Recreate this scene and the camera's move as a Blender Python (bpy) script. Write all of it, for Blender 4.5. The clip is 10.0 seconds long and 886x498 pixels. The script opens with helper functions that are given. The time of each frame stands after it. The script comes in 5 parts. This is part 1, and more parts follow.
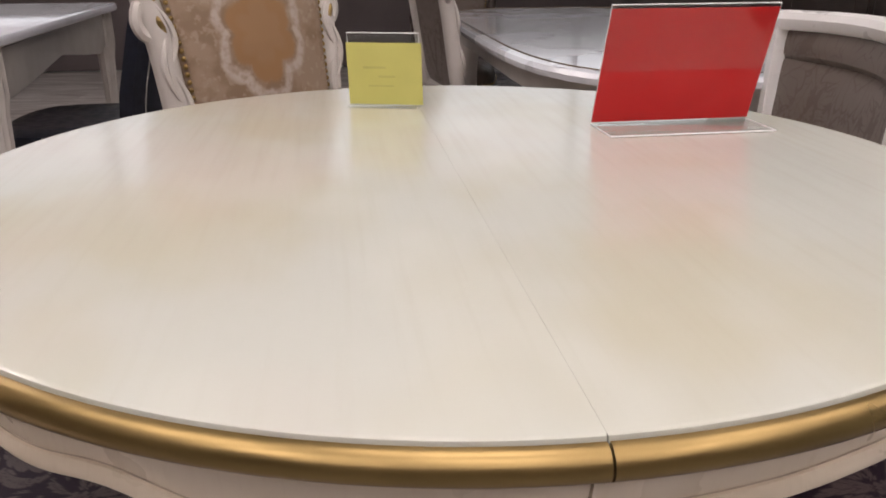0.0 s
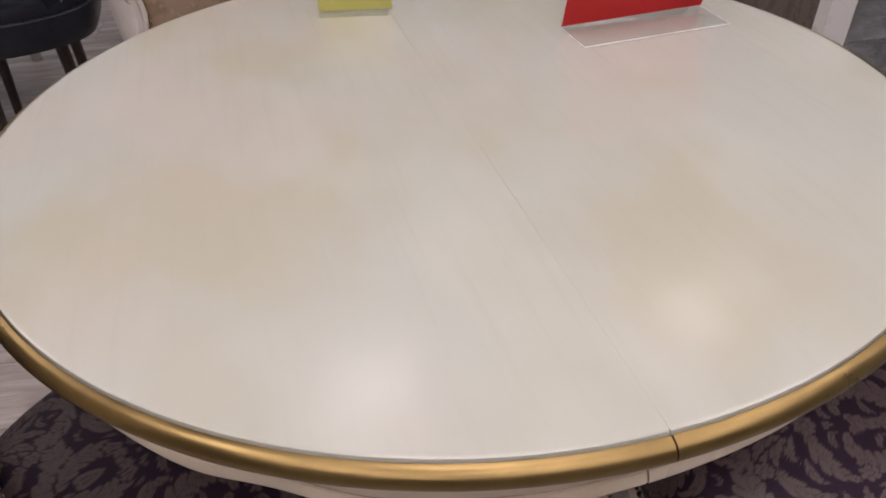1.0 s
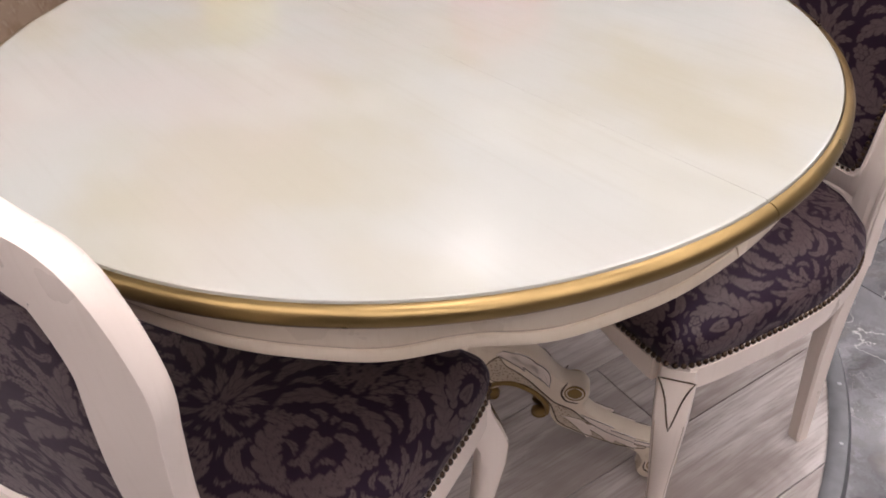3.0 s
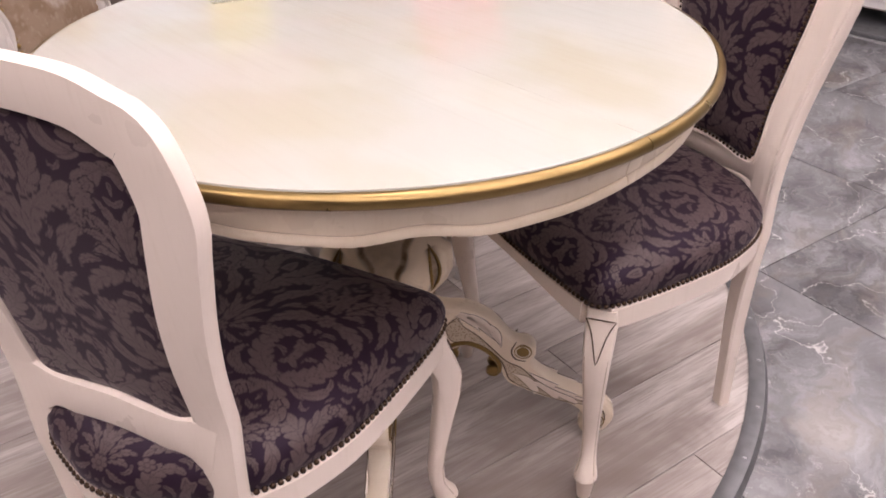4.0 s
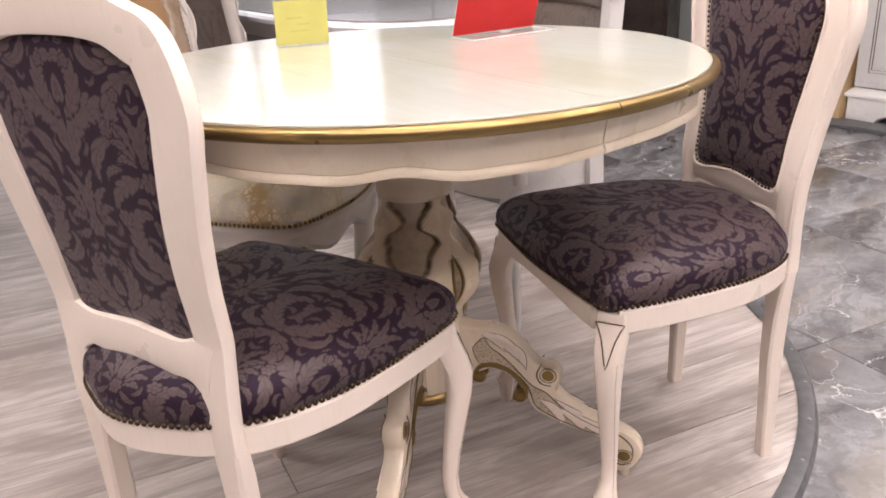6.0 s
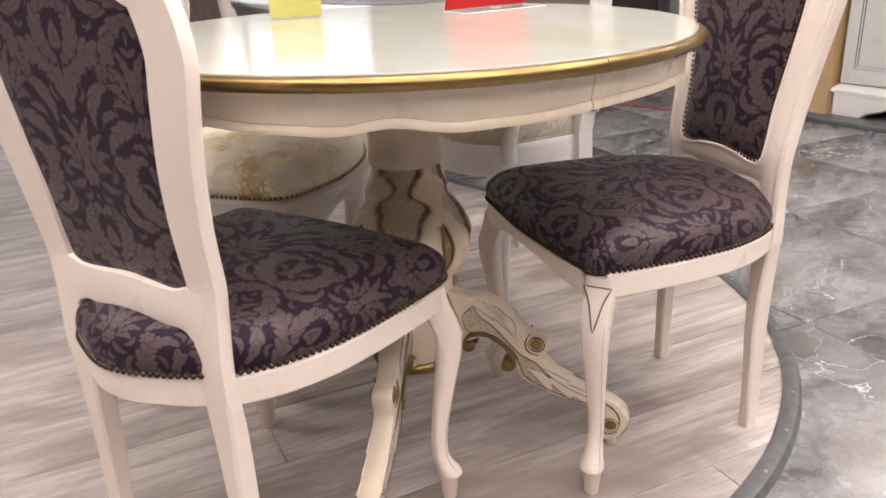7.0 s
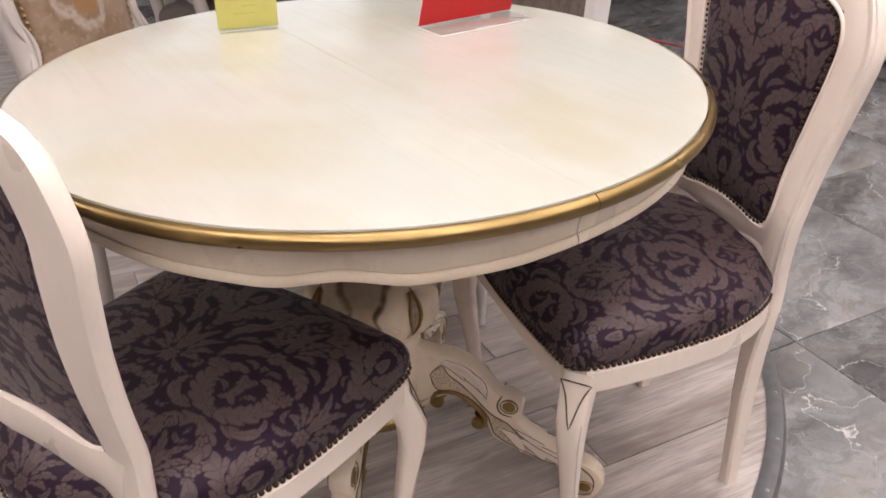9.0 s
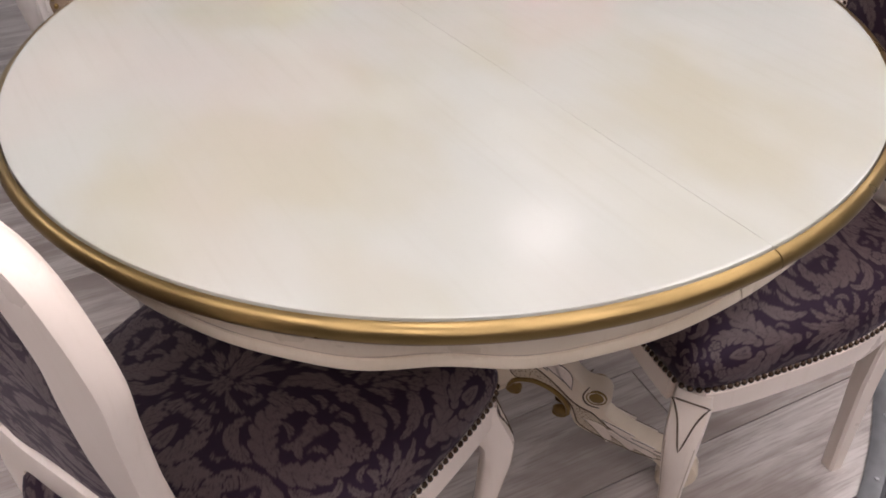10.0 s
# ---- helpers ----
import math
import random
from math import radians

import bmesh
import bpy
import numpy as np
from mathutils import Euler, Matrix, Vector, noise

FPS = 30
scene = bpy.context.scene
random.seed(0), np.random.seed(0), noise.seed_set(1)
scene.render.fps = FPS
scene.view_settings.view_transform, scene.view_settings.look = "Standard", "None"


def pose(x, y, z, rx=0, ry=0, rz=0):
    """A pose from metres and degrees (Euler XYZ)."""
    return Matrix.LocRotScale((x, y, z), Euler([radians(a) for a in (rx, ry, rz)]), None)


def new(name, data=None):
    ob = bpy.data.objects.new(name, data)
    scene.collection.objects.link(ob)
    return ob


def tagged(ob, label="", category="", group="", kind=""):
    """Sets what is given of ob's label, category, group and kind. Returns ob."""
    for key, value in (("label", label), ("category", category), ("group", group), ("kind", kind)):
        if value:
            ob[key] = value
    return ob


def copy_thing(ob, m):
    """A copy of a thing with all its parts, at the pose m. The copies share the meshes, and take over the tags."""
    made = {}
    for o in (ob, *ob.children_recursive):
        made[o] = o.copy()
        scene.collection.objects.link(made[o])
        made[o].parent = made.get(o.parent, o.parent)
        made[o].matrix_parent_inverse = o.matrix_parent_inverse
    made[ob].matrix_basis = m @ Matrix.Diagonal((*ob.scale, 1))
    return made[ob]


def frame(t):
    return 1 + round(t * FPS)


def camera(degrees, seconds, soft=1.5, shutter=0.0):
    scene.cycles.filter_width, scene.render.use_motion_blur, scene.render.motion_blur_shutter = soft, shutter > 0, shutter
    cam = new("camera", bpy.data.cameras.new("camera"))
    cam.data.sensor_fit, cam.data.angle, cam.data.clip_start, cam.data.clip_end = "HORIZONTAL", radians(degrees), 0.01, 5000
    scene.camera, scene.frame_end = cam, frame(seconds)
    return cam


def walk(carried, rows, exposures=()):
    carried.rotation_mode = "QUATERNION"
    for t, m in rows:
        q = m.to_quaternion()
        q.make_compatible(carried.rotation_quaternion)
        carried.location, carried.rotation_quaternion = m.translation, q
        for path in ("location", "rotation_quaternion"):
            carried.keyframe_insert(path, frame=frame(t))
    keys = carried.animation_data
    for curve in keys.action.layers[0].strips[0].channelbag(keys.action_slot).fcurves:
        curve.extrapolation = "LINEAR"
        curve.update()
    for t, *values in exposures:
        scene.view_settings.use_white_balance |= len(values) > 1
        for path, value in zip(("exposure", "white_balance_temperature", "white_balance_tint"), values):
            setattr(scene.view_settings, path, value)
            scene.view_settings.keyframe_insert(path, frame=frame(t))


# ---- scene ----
cam = camera(57.46, 10.0, soft=1.8, shutter=0.0)
PATH = [
    (0, pose(-0.1100, -0.7665, 0.9504, 69.549, 0.163, -7.602)),
    (0.5, pose(-0.1274, -0.7734, 1.0853, 59.736, 0.630, -8.829)),
    (1, pose(-0.2040, -0.7615, 1.1272, 54.210, 2.377, -15.616)),
    (1.5, pose(-0.3064, -0.7326, 1.1285, 50.433, 3.810, -23.762)),
    (2, pose(-0.3784, -0.6924, 1.1217, 50.422, 3.418, -30.439)),
    (2.5, pose(-0.4380, -0.6600, 1.1153, 51.417, 3.603, -36.869)),
    (3, pose(-0.5248, -0.7305, 1.1109, 53.177, 2.328, -39.966)),
    (3.2, pose(-0.5812, -0.7819, 1.1203, 54.347, 2.187, -40.827)),
    (4.3, pose(-0.6720, -0.9673, 1.0938, 58.567, 0.693, -39.934)),
    (4.5, pose(-0.6626, -0.9837, 1.0779, 59.161, 0.329, -38.588)),
    (5, pose(-0.6345, -1.0464, 1.0515, 61.171, 0.843, -33.763)),
    (5.2, pose(-0.6247, -1.0680, 1.0225, 63.174, 1.672, -32.729)),
    (6.3, pose(-0.6813, -1.1751, 0.9268, 68.929, 2.552, -32.941)),
    (6.5, pose(-0.6878, -1.1776, 0.9176, 68.854, 2.454, -33.245)),
    (7, pose(-0.6856, -1.1875, 0.8906, 68.770, 2.084, -33.305)),
    (7.5, pose(-0.6827, -1.1879, 0.8772, 68.173, 1.050, -33.133)),
    (8, pose(-0.6820, -1.1962, 0.8986, 66.629, 0.500, -33.267)),
    (8.5, pose(-0.6290, -1.1446, 1.0034, 63.633, 0.291, -33.656)),
    (9, pose(-0.5208, -1.0003, 1.0997, 60.307, 0.504, -33.571)),
    (9.5, pose(-0.4779, -0.8730, 1.1220, 55.475, 0.609, -32.208)),
    (10, pose(-0.4489, -0.7511, 1.1404, 50.698, 1.669, -32.031)),
]
# exposure
# stops, kelvin and tint along the walk
EXPOSURES = [(0, 0.34, 6600, 12), (0.5, 0.07, 6500, 13), (1.0, 0.01, 6450, 15), (1.5, 0.32, 6250, 13), (2.2, 0.42, 6200, 13), (3.0, 0.52, 6300, 14), (4.4, 0.97, 6600, 21), (5.1, 1.05, 6600, 20), (6.3, 1.28, 6600, 11),
             (8.2, 1.24, 6600, 9), (9, 0.83, 6600, 12), (10, 0.37, 6280, 13)]
LAMP_GLOW = 4.9
SMALL_LAMPS = [(0.06, 1.57), (1.46, 1.56)]
# unseen large panels, added and placed as fill light for the room
FILL_PANELS = [(-2.3, 1.70), (-2.5, 3.10), (3.3, -0.20)] + [(0.05 + 1.40 * i, y) for y in (-0.15, -1.40) for i in (-1, 0, 1)] + [(0.05 + 1.40 * i, -2.80) for i in (-1, 0, 1)]
walk(cam, PATH, EXPOSURES)

# ---- world and ceiling lamps ----
world = bpy.data.worlds.new("showroom_air")
scene.world = world
world.use_nodes = True
world.node_tree.nodes["Background"].inputs["Color"].default_value = (0.9, 0.93, 1.0, 1)
world.node_tree.nodes["Background"].inputs["Strength"].default_value = 0.03
CEIL = 2.72


# ---- material helpers ----
class Nodes:
    """A short way to write node trees."""

    def __init__(self, name):
        self.mat = bpy.data.materials.new(name)
        self.mat.use_nodes = True
        self.tree = self.mat.node_tree
        self.bsdf = self.tree.nodes["Principled BSDF"]

    def add(self, kind, **fields):
        node = self.tree.nodes.new(kind)
        for key, value in fields.items():
            if key == "op":
                node.operation = value
            elif key == "data":
                node.data_type = value
            elif key == "bands":
                node.bands_direction = value
            elif key == "feature":
                node.feature = value
            elif key == "interp":
                node.interpolation_type = value
        return node

    def link(self, a, b):
        self.tree.links.new(a, b)

    def put(self, value, socket):
        if isinstance(value, bpy.types.NodeSocket):
            self.link(value, socket)
        else:
            socket.default_value = value

    def math(self, op, a, b=0.0, c=0.0):
        n = self.add("ShaderNodeMath", op=op)
        for i, v in enumerate((a, b, c)):
            self.put(v, n.inputs[i])
        return n.outputs[0]

    def coords(self, which="Object"):
        return self.add("ShaderNodeTexCoord").outputs[which]

    def split(self, v):
        n = self.add("ShaderNodeSeparateXYZ")
        self.link(v, n.inputs[0])
        return n.outputs[0], n.outputs[1], n.outputs[2]

    def join(self, x, y, z=0.0):
        n = self.add("ShaderNodeCombineXYZ")
        for i, v in enumerate((x, y, z)):
            self.put(v, n.inputs[i])
        return n.outputs[0]

    def scaled(self, v, s):
        n = self.add("ShaderNodeVectorMath", op="MULTIPLY")
        self.link(v, n.inputs[0])
        n.inputs[1].default_value = s
        return n.outputs[0]

    def plus(self, a, b):
        n = self.add("ShaderNodeVectorMath", op="ADD")
        self.link(a, n.inputs[0])
        self.link(b, n.inputs[1])
        return n.outputs[0]

    def noise(self, v, scale, detail=3.0, rough=0.5, warp=0.0, color=False):
        n = self.add("ShaderNodeTexNoise")
        self.link(v, n.inputs["Vector"])
        n.inputs["Scale"].default_value, n.inputs["Detail"].default_value = scale, detail
        n.inputs["Roughness"].default_value, n.inputs["Distortion"].default_value = rough, warp
        return n.outputs["Color" if color else "Fac"]

    def wave(self, v, scale, warp=2.0, detail=2.0, bands="X"):
        n = self.add("ShaderNodeTexWave", bands=bands)
        self.link(v, n.inputs["Vector"])
        n.inputs["Scale"].default_value, n.inputs["Distortion"].default_value, n.inputs["Detail"].default_value = scale, warp, detail
        return n.outputs["Fac"]

    def step(self, v, lo, hi, a=0.0, b=1.0):
        n = self.add("ShaderNodeMapRange", interp="SMOOTHSTEP")
        self.put(v, n.inputs[0])
        for i, x in enumerate((lo, hi, a, b)):
            n.inputs[i + 1].default_value = x
        return n.outputs[0]

    def mix(self, f, a, b):
        n = self.add("ShaderNodeMix", data="RGBA")
        self.put(f, n.inputs[0])
        for v, s in ((a, n.inputs[6]), (b, n.inputs[7])):
            self.put(v if isinstance(v, bpy.types.NodeSocket) else (*v, 1), s)
        return n.outputs[2]

    def bump(self, height, strength, distance=0.001):
        n = self.add("ShaderNodeBump")
        self.put(height, n.inputs["Height"])
        n.inputs["Strength"].default_value, n.inputs["Distance"].default_value = strength, distance
        self.link(n.outputs[0], self.bsdf.inputs["Normal"])

    def set(self, **fields):
        names = dict(color="Base Color", rough="Roughness", metal="Metallic", coat="Coat Weight", coat_rough="Coat Roughness", coat_ior="Coat IOR", sheen="Sheen Weight",
                     transmission="Transmission Weight", ior="IOR", spec="Specular IOR Level", emit="Emission Color", power="Emission Strength")
        for key, value in fields.items():
            s = self.bsdf.inputs[names[key]]
            if isinstance(value, tuple):
                value = (*value, 1)
            self.put(value, s)
        return self.mat


def lacquer(name, color, rough=0.32, patina=(0.55, 0.45, 0.33), amount=0.12):
    """Painted and waxed wood with a faint brushed patina."""
    n = Nodes(name)
    v = n.coords()
    big = n.step(n.noise(v, 6, 3), 0.42, 0.75)
    fine = n.noise(n.scaled(v, (220, 220, 14)), 1, 2)
    c = n.mix(n.math("MULTIPLY", big, amount), color, patina)
    c = n.mix(n.math("MULTIPLY", n.step(fine, 0.5, 0.8), 0.10), c, patina)
    n.bump(fine, 0.05)
    return n.set(color=c, rough=n.step(n.noise(v, 14, 4), 0.3, 0.7, rough - 0.05, rough + 0.08), spec=0.45)


def damask(name, ground, figure, size=0.15, gloss=0.5, vein=0.75, fine=900):
    """Woven damask: palmettes and curling leaves, mirrored about the middle of the seat or back."""
    n = Nodes(name)
    x, y, z = n.split(n.coords())
    ax = n.math("ABSOLUTE", x)
    up = n.math("ADD", y, z)
    flat = n.join(ax, up)
    warp = n.noise(flat, 16, 2, color=True)
    soft = n.add("ShaderNodeVectorMath", op="SUBTRACT")
    n.link(warp, soft.inputs[0])
    soft.inputs[1].default_value = (0.5, 0.5, 0.5)
    bent = n.plus(flat, n.scaled(soft.outputs[0], (0.05, 0.05, 0)))
    bx, by, _ = n.split(bent)
    wild = n.noise(bent, 60, 2)

    def leaves(count, length, width, seed):
        """Curled, notched leaves with ribs, one in each cell."""
        q = n.plus(n.scaled(bent, (count, count, 0)), n.join(seed, seed * 1.7))
        cell = n.add("ShaderNodeTexVoronoi")
        cell.voronoi_dimensions = "2D"
        n.link(q, cell.inputs["Vector"])
        cell.inputs["Scale"].default_value = 1.0
        away = n.add("ShaderNodeVectorMath", op="SUBTRACT")
        n.link(q, away.inputs[0])
        n.link(cell.outputs["Position"], away.inputs[1])
        dx, dy, _ = n.split(away.outputs[0])
        cr, cg, cb = n.split(cell.outputs["Color"])
        turn = n.math("MULTIPLY", cr, 6.283)
        cs, sn = n.math("COSINE", turn), n.math("SINE", turn)
        u = n.math("ADD", n.math("MULTIPLY", dx, cs), n.math("MULTIPLY", dy, sn))
        w = n.math("SUBTRACT", n.math("MULTIPLY", dy, cs), n.math("MULTIPLY", dx, sn))
        bow = n.math("MULTIPLY", n.math("SUBTRACT", cg, 0.5), 1.8)
        w = n.math("SUBTRACT", w, n.math("MULTIPLY", bow, n.math("MULTIPLY", u, u)))
        side = n.math("ABSOLUTE", w)
        run = n.math("DIVIDE", u, length)
        taper = n.math("SUBTRACT", 1.0, n.math("MULTIPLY", run, run))
        slope = n.math("SUBTRACT", u, n.math("MULTIPLY", side, 0.8))
        notch = n.math("ABSOLUTE", n.math("SINE", n.math("MULTIPLY", slope, 13.0)))
        half = n.math("MULTIPLY", n.math("MULTIPLY", taper, width), n.math("ADD", n.math("MULTIPLY", notch, 0.5), n.math("ADD", 0.45, n.math("MULTIPLY", wild, 0.25))))
        inside = n.step(n.math("SUBTRACT", half, side), -0.006, 0.012)
        rib = n.step(notch, 0.05, 0.22, 1 - vein, 1.0)
        spine = n.step(side, 0.006, 0.022, 1 - vein, 1.0)
        halo = n.step(n.math("SUBTRACT", half, side), -0.075, -0.055)
        return n.math("MULTIPLY", inside, n.math("MULTIPLY", rib, spine)), halo
    k = 1.0 / size
    big, big_halo = leaves(k, 0.62, 0.46, 0.3)
    mid, mid_halo = leaves(k * 1.7, 0.60, 0.42, 4.1)
    tiny, _ = leaves(k * 3.2, 0.55, 0.40, 8.6)
    under = n.math("MAXIMUM", mid, n.math("MULTIPLY", tiny, n.math("SUBTRACT", 1.0, mid_halo)))
    figure_mask = n.math("MAXIMUM", big, n.math("MULTIPLY", under, n.math("SUBTRACT", 1.0, big_halo)))
    weave = n.noise(n.join(x, up), fine, 1)
    worn = n.math("MULTIPLY", figure_mask, n.step(weave, 0.25, 0.6, 0.75, 1.0))
    n.bump(n.math("ADD", figure_mask, n.math("MULTIPLY", weave, 0.5)), 0.25, 0.0006)
    c = n.mix(worn, ground, figure)
    return n.set(color=c, rough=n.math("SUBTRACT", gloss + 0.12, n.math("MULTIPLY", figure_mask, 0.12)), sheen=0.04, spec=0.3)


def drawn_damask(seed=4, wide=0.150, tall=0.300, cell=0.0006):
    """The woven design of one repeat, drawn leaf by leaf: curled, lobed, veined leaves; mirrored sideways, repeated upwards."""
    rng = random.Random(seed)
    nx, ny = int(wide / cell), int(tall / cell)
    gx, gy = np.meshgrid((np.arange(nx) + 0.5) * cell, (np.arange(ny) + 0.5) * cell)
    art = np.zeros((ny, nx))
    taken = np.zeros((ny, nx), bool)

    def leaf(x, y, heading, length, width, curl, lobes, force=False):
        steps = max(14, int(length / 0.003))
        u = np.arange(steps + 1) / steps
        turn = heading + curl * (0.35 * u + 0.65 * u ** 2.2)
        sx = x + np.concatenate(([0], np.cumsum(np.cos(turn[:-1])))) * length / steps
        sy = y + np.concatenate(([0], np.cumsum(np.sin(turn[:-1])))) * length / steps
        todo = []
        for lift in (-tall, 0, tall):
            i0, i1 = int((sx.min() - width * 1.3) / cell), int((sx.max() + width * 1.3) / cell) + 1
            j0, j1 = int((sy.min() + lift - width * 1.3) / cell), int((sy.max() + lift + width * 1.3) / cell) + 1
            i0, i1, j0, j1 = max(i0, 0), min(i1, nx), max(j0, 0), min(j1, ny)
            if i0 >= i1 or j0 >= j1:
                continue
            px, py = gx[j0:j1, i0:i1], gy[j0:j1, i0:i1] - lift
            best = np.full(px.shape, 9.0)
            along = np.zeros(px.shape)
            for k in range(steps + 1):
                d = (px - sx[k]) ** 2 + (py - sy[k]) ** 2
                near = d < best
                best = np.where(near, d, best)
                along = np.where(near, u[k], along)
            d = np.sqrt(best)
            w = width * (0.16 + 0.84 * np.sin(np.pi * np.clip(along * 0.9 + 0.06, 0, 1)) ** 0.8) * (1 - 0.35 * along)
            wave = np.abs(np.sin(np.pi * (along * lobes - 1.15 * d / width)))
            half = w * (0.58 + 0.42 * wave ** 0.65)
            room = half - d
            body = np.clip(room / cell + 0.5, 0, 1)
            vein = np.clip((wave - 0.10) / 0.14, 0, 1) * np.clip((d - 0.0006) / 0.0007, 0, 1)
            vein = np.where(d < 0.22 * half, np.clip((d - 0.0006) / 0.0007, 0, 1), vein)
            todo.append(((slice(j0, j1), slice(i0, i1)), body * (0.38 + 0.62 * vein), room > -0.0030))
        if not force:
            full = sum(int(h.sum()) for q, v, h in todo)
            over = sum(int((h & taken[q]).sum()) for q, v, h in todo)
            if full == 0 or over > 0.10 * full:
                return False
        for q, value, h in todo:
            free = h if force else h & ~taken[q]
            art[q] = np.where(free, value, art[q])
            taken[q] |= h
        return True

    def flower(x, y, radius, petals, turn):
        for lift in (-tall, 0, tall):
            dx, dy = gx - x, gy - lift - y
            d = np.sqrt(dx * dx + dy * dy)
            a = np.arctan2(dy, dx) + turn
            petal = np.abs(np.cos(a * petals / 2))
            reach = radius * (0.66 + 0.34 * petal ** 0.7)
            body = np.clip((reach - d) / cell + 0.5, 0, 1)
            split = np.clip((petal - 0.10) / 0.14, 0, 1) * np.clip(np.abs(d - 0.34 * radius) / 0.0008 - 0.4, 0, 1)
            split = np.where(d < 0.3 * radius, 1.0 - 0.6 * (np.abs(np.sin(d / 0.0016)) < 0.3), split)
            value = body * (0.35 + 0.65 * split)
            here = reach - d > -0.0020
            art[:] = np.where(here, value, art)
            taken[:] |= here

    rad = math.radians
    leaf(0.000, 0.010, rad(78), 0.215, 0.026, rad(-235), 9, True)
    leaf(0.012, 0.075, rad(38), 0.120, 0.020, rad(200), 7, True)
    leaf(0.150, 0.150, rad(165), 0.150, 0.024, rad(-190), 8, True)
    leaf(0.150, 0.130, rad(200), 0.130, 0.020, rad(200), 7, True)
    for a, size in ((20, 0.050), (45, 0.062), (68, 0.075), (90, 0.085)):
        leaf(0.002, 0.215, rad(a), size, 0.0115, rad(-50), 4, True)
    for a, size in ((160, 0.050), (135, 0.062), (112, 0.07), (90, 0.08)):
        leaf(0.148, 0.015, rad(a), size, 0.0115, rad(50), 4, True)
    for x, y, r, petals in ((0.000, 0.205, 0.017, 7), (0.150, 0.290, 0.016, 7), (0.078, 0.232, 0.014, 6), (0.088, 0.060, 0.013, 6), (0.030, 0.145, 0.010, 5), (0.120, 0.105, 0.010, 5)):
        flower(x, y, r, petals, x * 40)
    for size, tries in ((0.085, 160), (0.060, 260), (0.042, 420), (0.028, 700), (0.018, 500)):
        for k in range(tries):
            leaf(rng.uniform(0, wide), rng.uniform(0, tall), rng.uniform(0, 2 * math.pi), size, size * rng.uniform(0.16, 0.24), rng.choice((-1, 1)) * rng.uniform(1.0, 3.6), rng.choice((2, 3, 4)))
    return art, wide, tall, cell


DESIGN = drawn_damask()


def weave_figure(me, across, upward, scale=1.0, folded=False):
    """Stores how much of the woven figure shows at every point of a cloth; a folded cloth is drawn down over the pad's sides."""
    art, wide, tall, cell = DESIGN
    n = len(me.vertices)
    co = np.empty(n * 3)
    me.vertices.foreach_get("co", co)
    co = co.reshape(n, 3)
    if folded:
        out = np.empty(n * 3)
        me.vertex_normals.foreach_get("vector", out)
        out = out.reshape(n, 3)[:, :2]
        out = out / np.maximum(np.linalg.norm(out, axis=1, keepdims=True), 1e-6)
        drop = co[:, 2].max() - co[:, 2]
        co[:, :2] += out * np.maximum(drop - 0.012, 0)[:, None]
    a = np.abs(co @ np.array(across)) / scale
    b = (co @ np.array(upward)) / scale
    a = a % (2 * wide)
    a = np.where(a > wide, 2 * wide - a, a)
    i = np.clip(a / cell - 0.5, 0, art.shape[1] - 1.001)
    j = (b % tall) / cell - 0.5
    i0, j0 = np.floor(i).astype(int), np.floor(j).astype(int)
    fi, fj = i - i0, j - j0
    i1 = np.minimum(i0 + 1, art.shape[1] - 1)
    ja, jb = j0 % art.shape[0], (j0 + 1) % art.shape[0]
    value = (art[ja, i0] * (1 - fi) + art[ja, i1] * fi) * (1 - fj) + (art[jb, i0] * (1 - fi) + art[jb, i1] * fi) * fj
    me.attributes.new("figure", "FLOAT", "POINT").data.foreach_set("value", value.astype(np.float32))
    return me


def woven(name, ground, figure, rough=0.46, sheen=0.04, tint=(0.75, 0.6, 0.9)):
    """Satin damask: matt ground, smoother figure, fine threads."""
    n = Nodes(name)
    at = n.add("ShaderNodeAttribute")
    at.attribute_name = "figure"
    fig = at.outputs["Fac"]
    v = n.coords()
    thread = n.noise(n.scaled(v, (1, 1, 1)), 1100, 1)
    tone = n.noise(v, 14, 3)
    c = n.mix(n.math("MULTIPLY", fig, n.step(thread, 0.25, 0.65, 0.5, 1.0)), ground, figure)
    c = n.mix(n.step(tone, 0.4, 0.75, 0.0, 0.18), c, ground)
    n.bump(n.math("ADD", n.math("MULTIPLY", fig, 0.8), n.math("MULTIPLY", thread, 0.6)), 0.3, 0.0006)
    n.bsdf.inputs["Sheen Tint"].default_value = (*tint, 1)
    n.link(n.mix(fig, tint, (1.0, 0.97, 0.95)), n.bsdf.inputs["Specular Tint"])
    return n.set(color=c, rough=n.math("SUBTRACT", rough + 0.14, n.math("MULTIPLY", fig, 0.14)), sheen=sheen, spec=0.35)


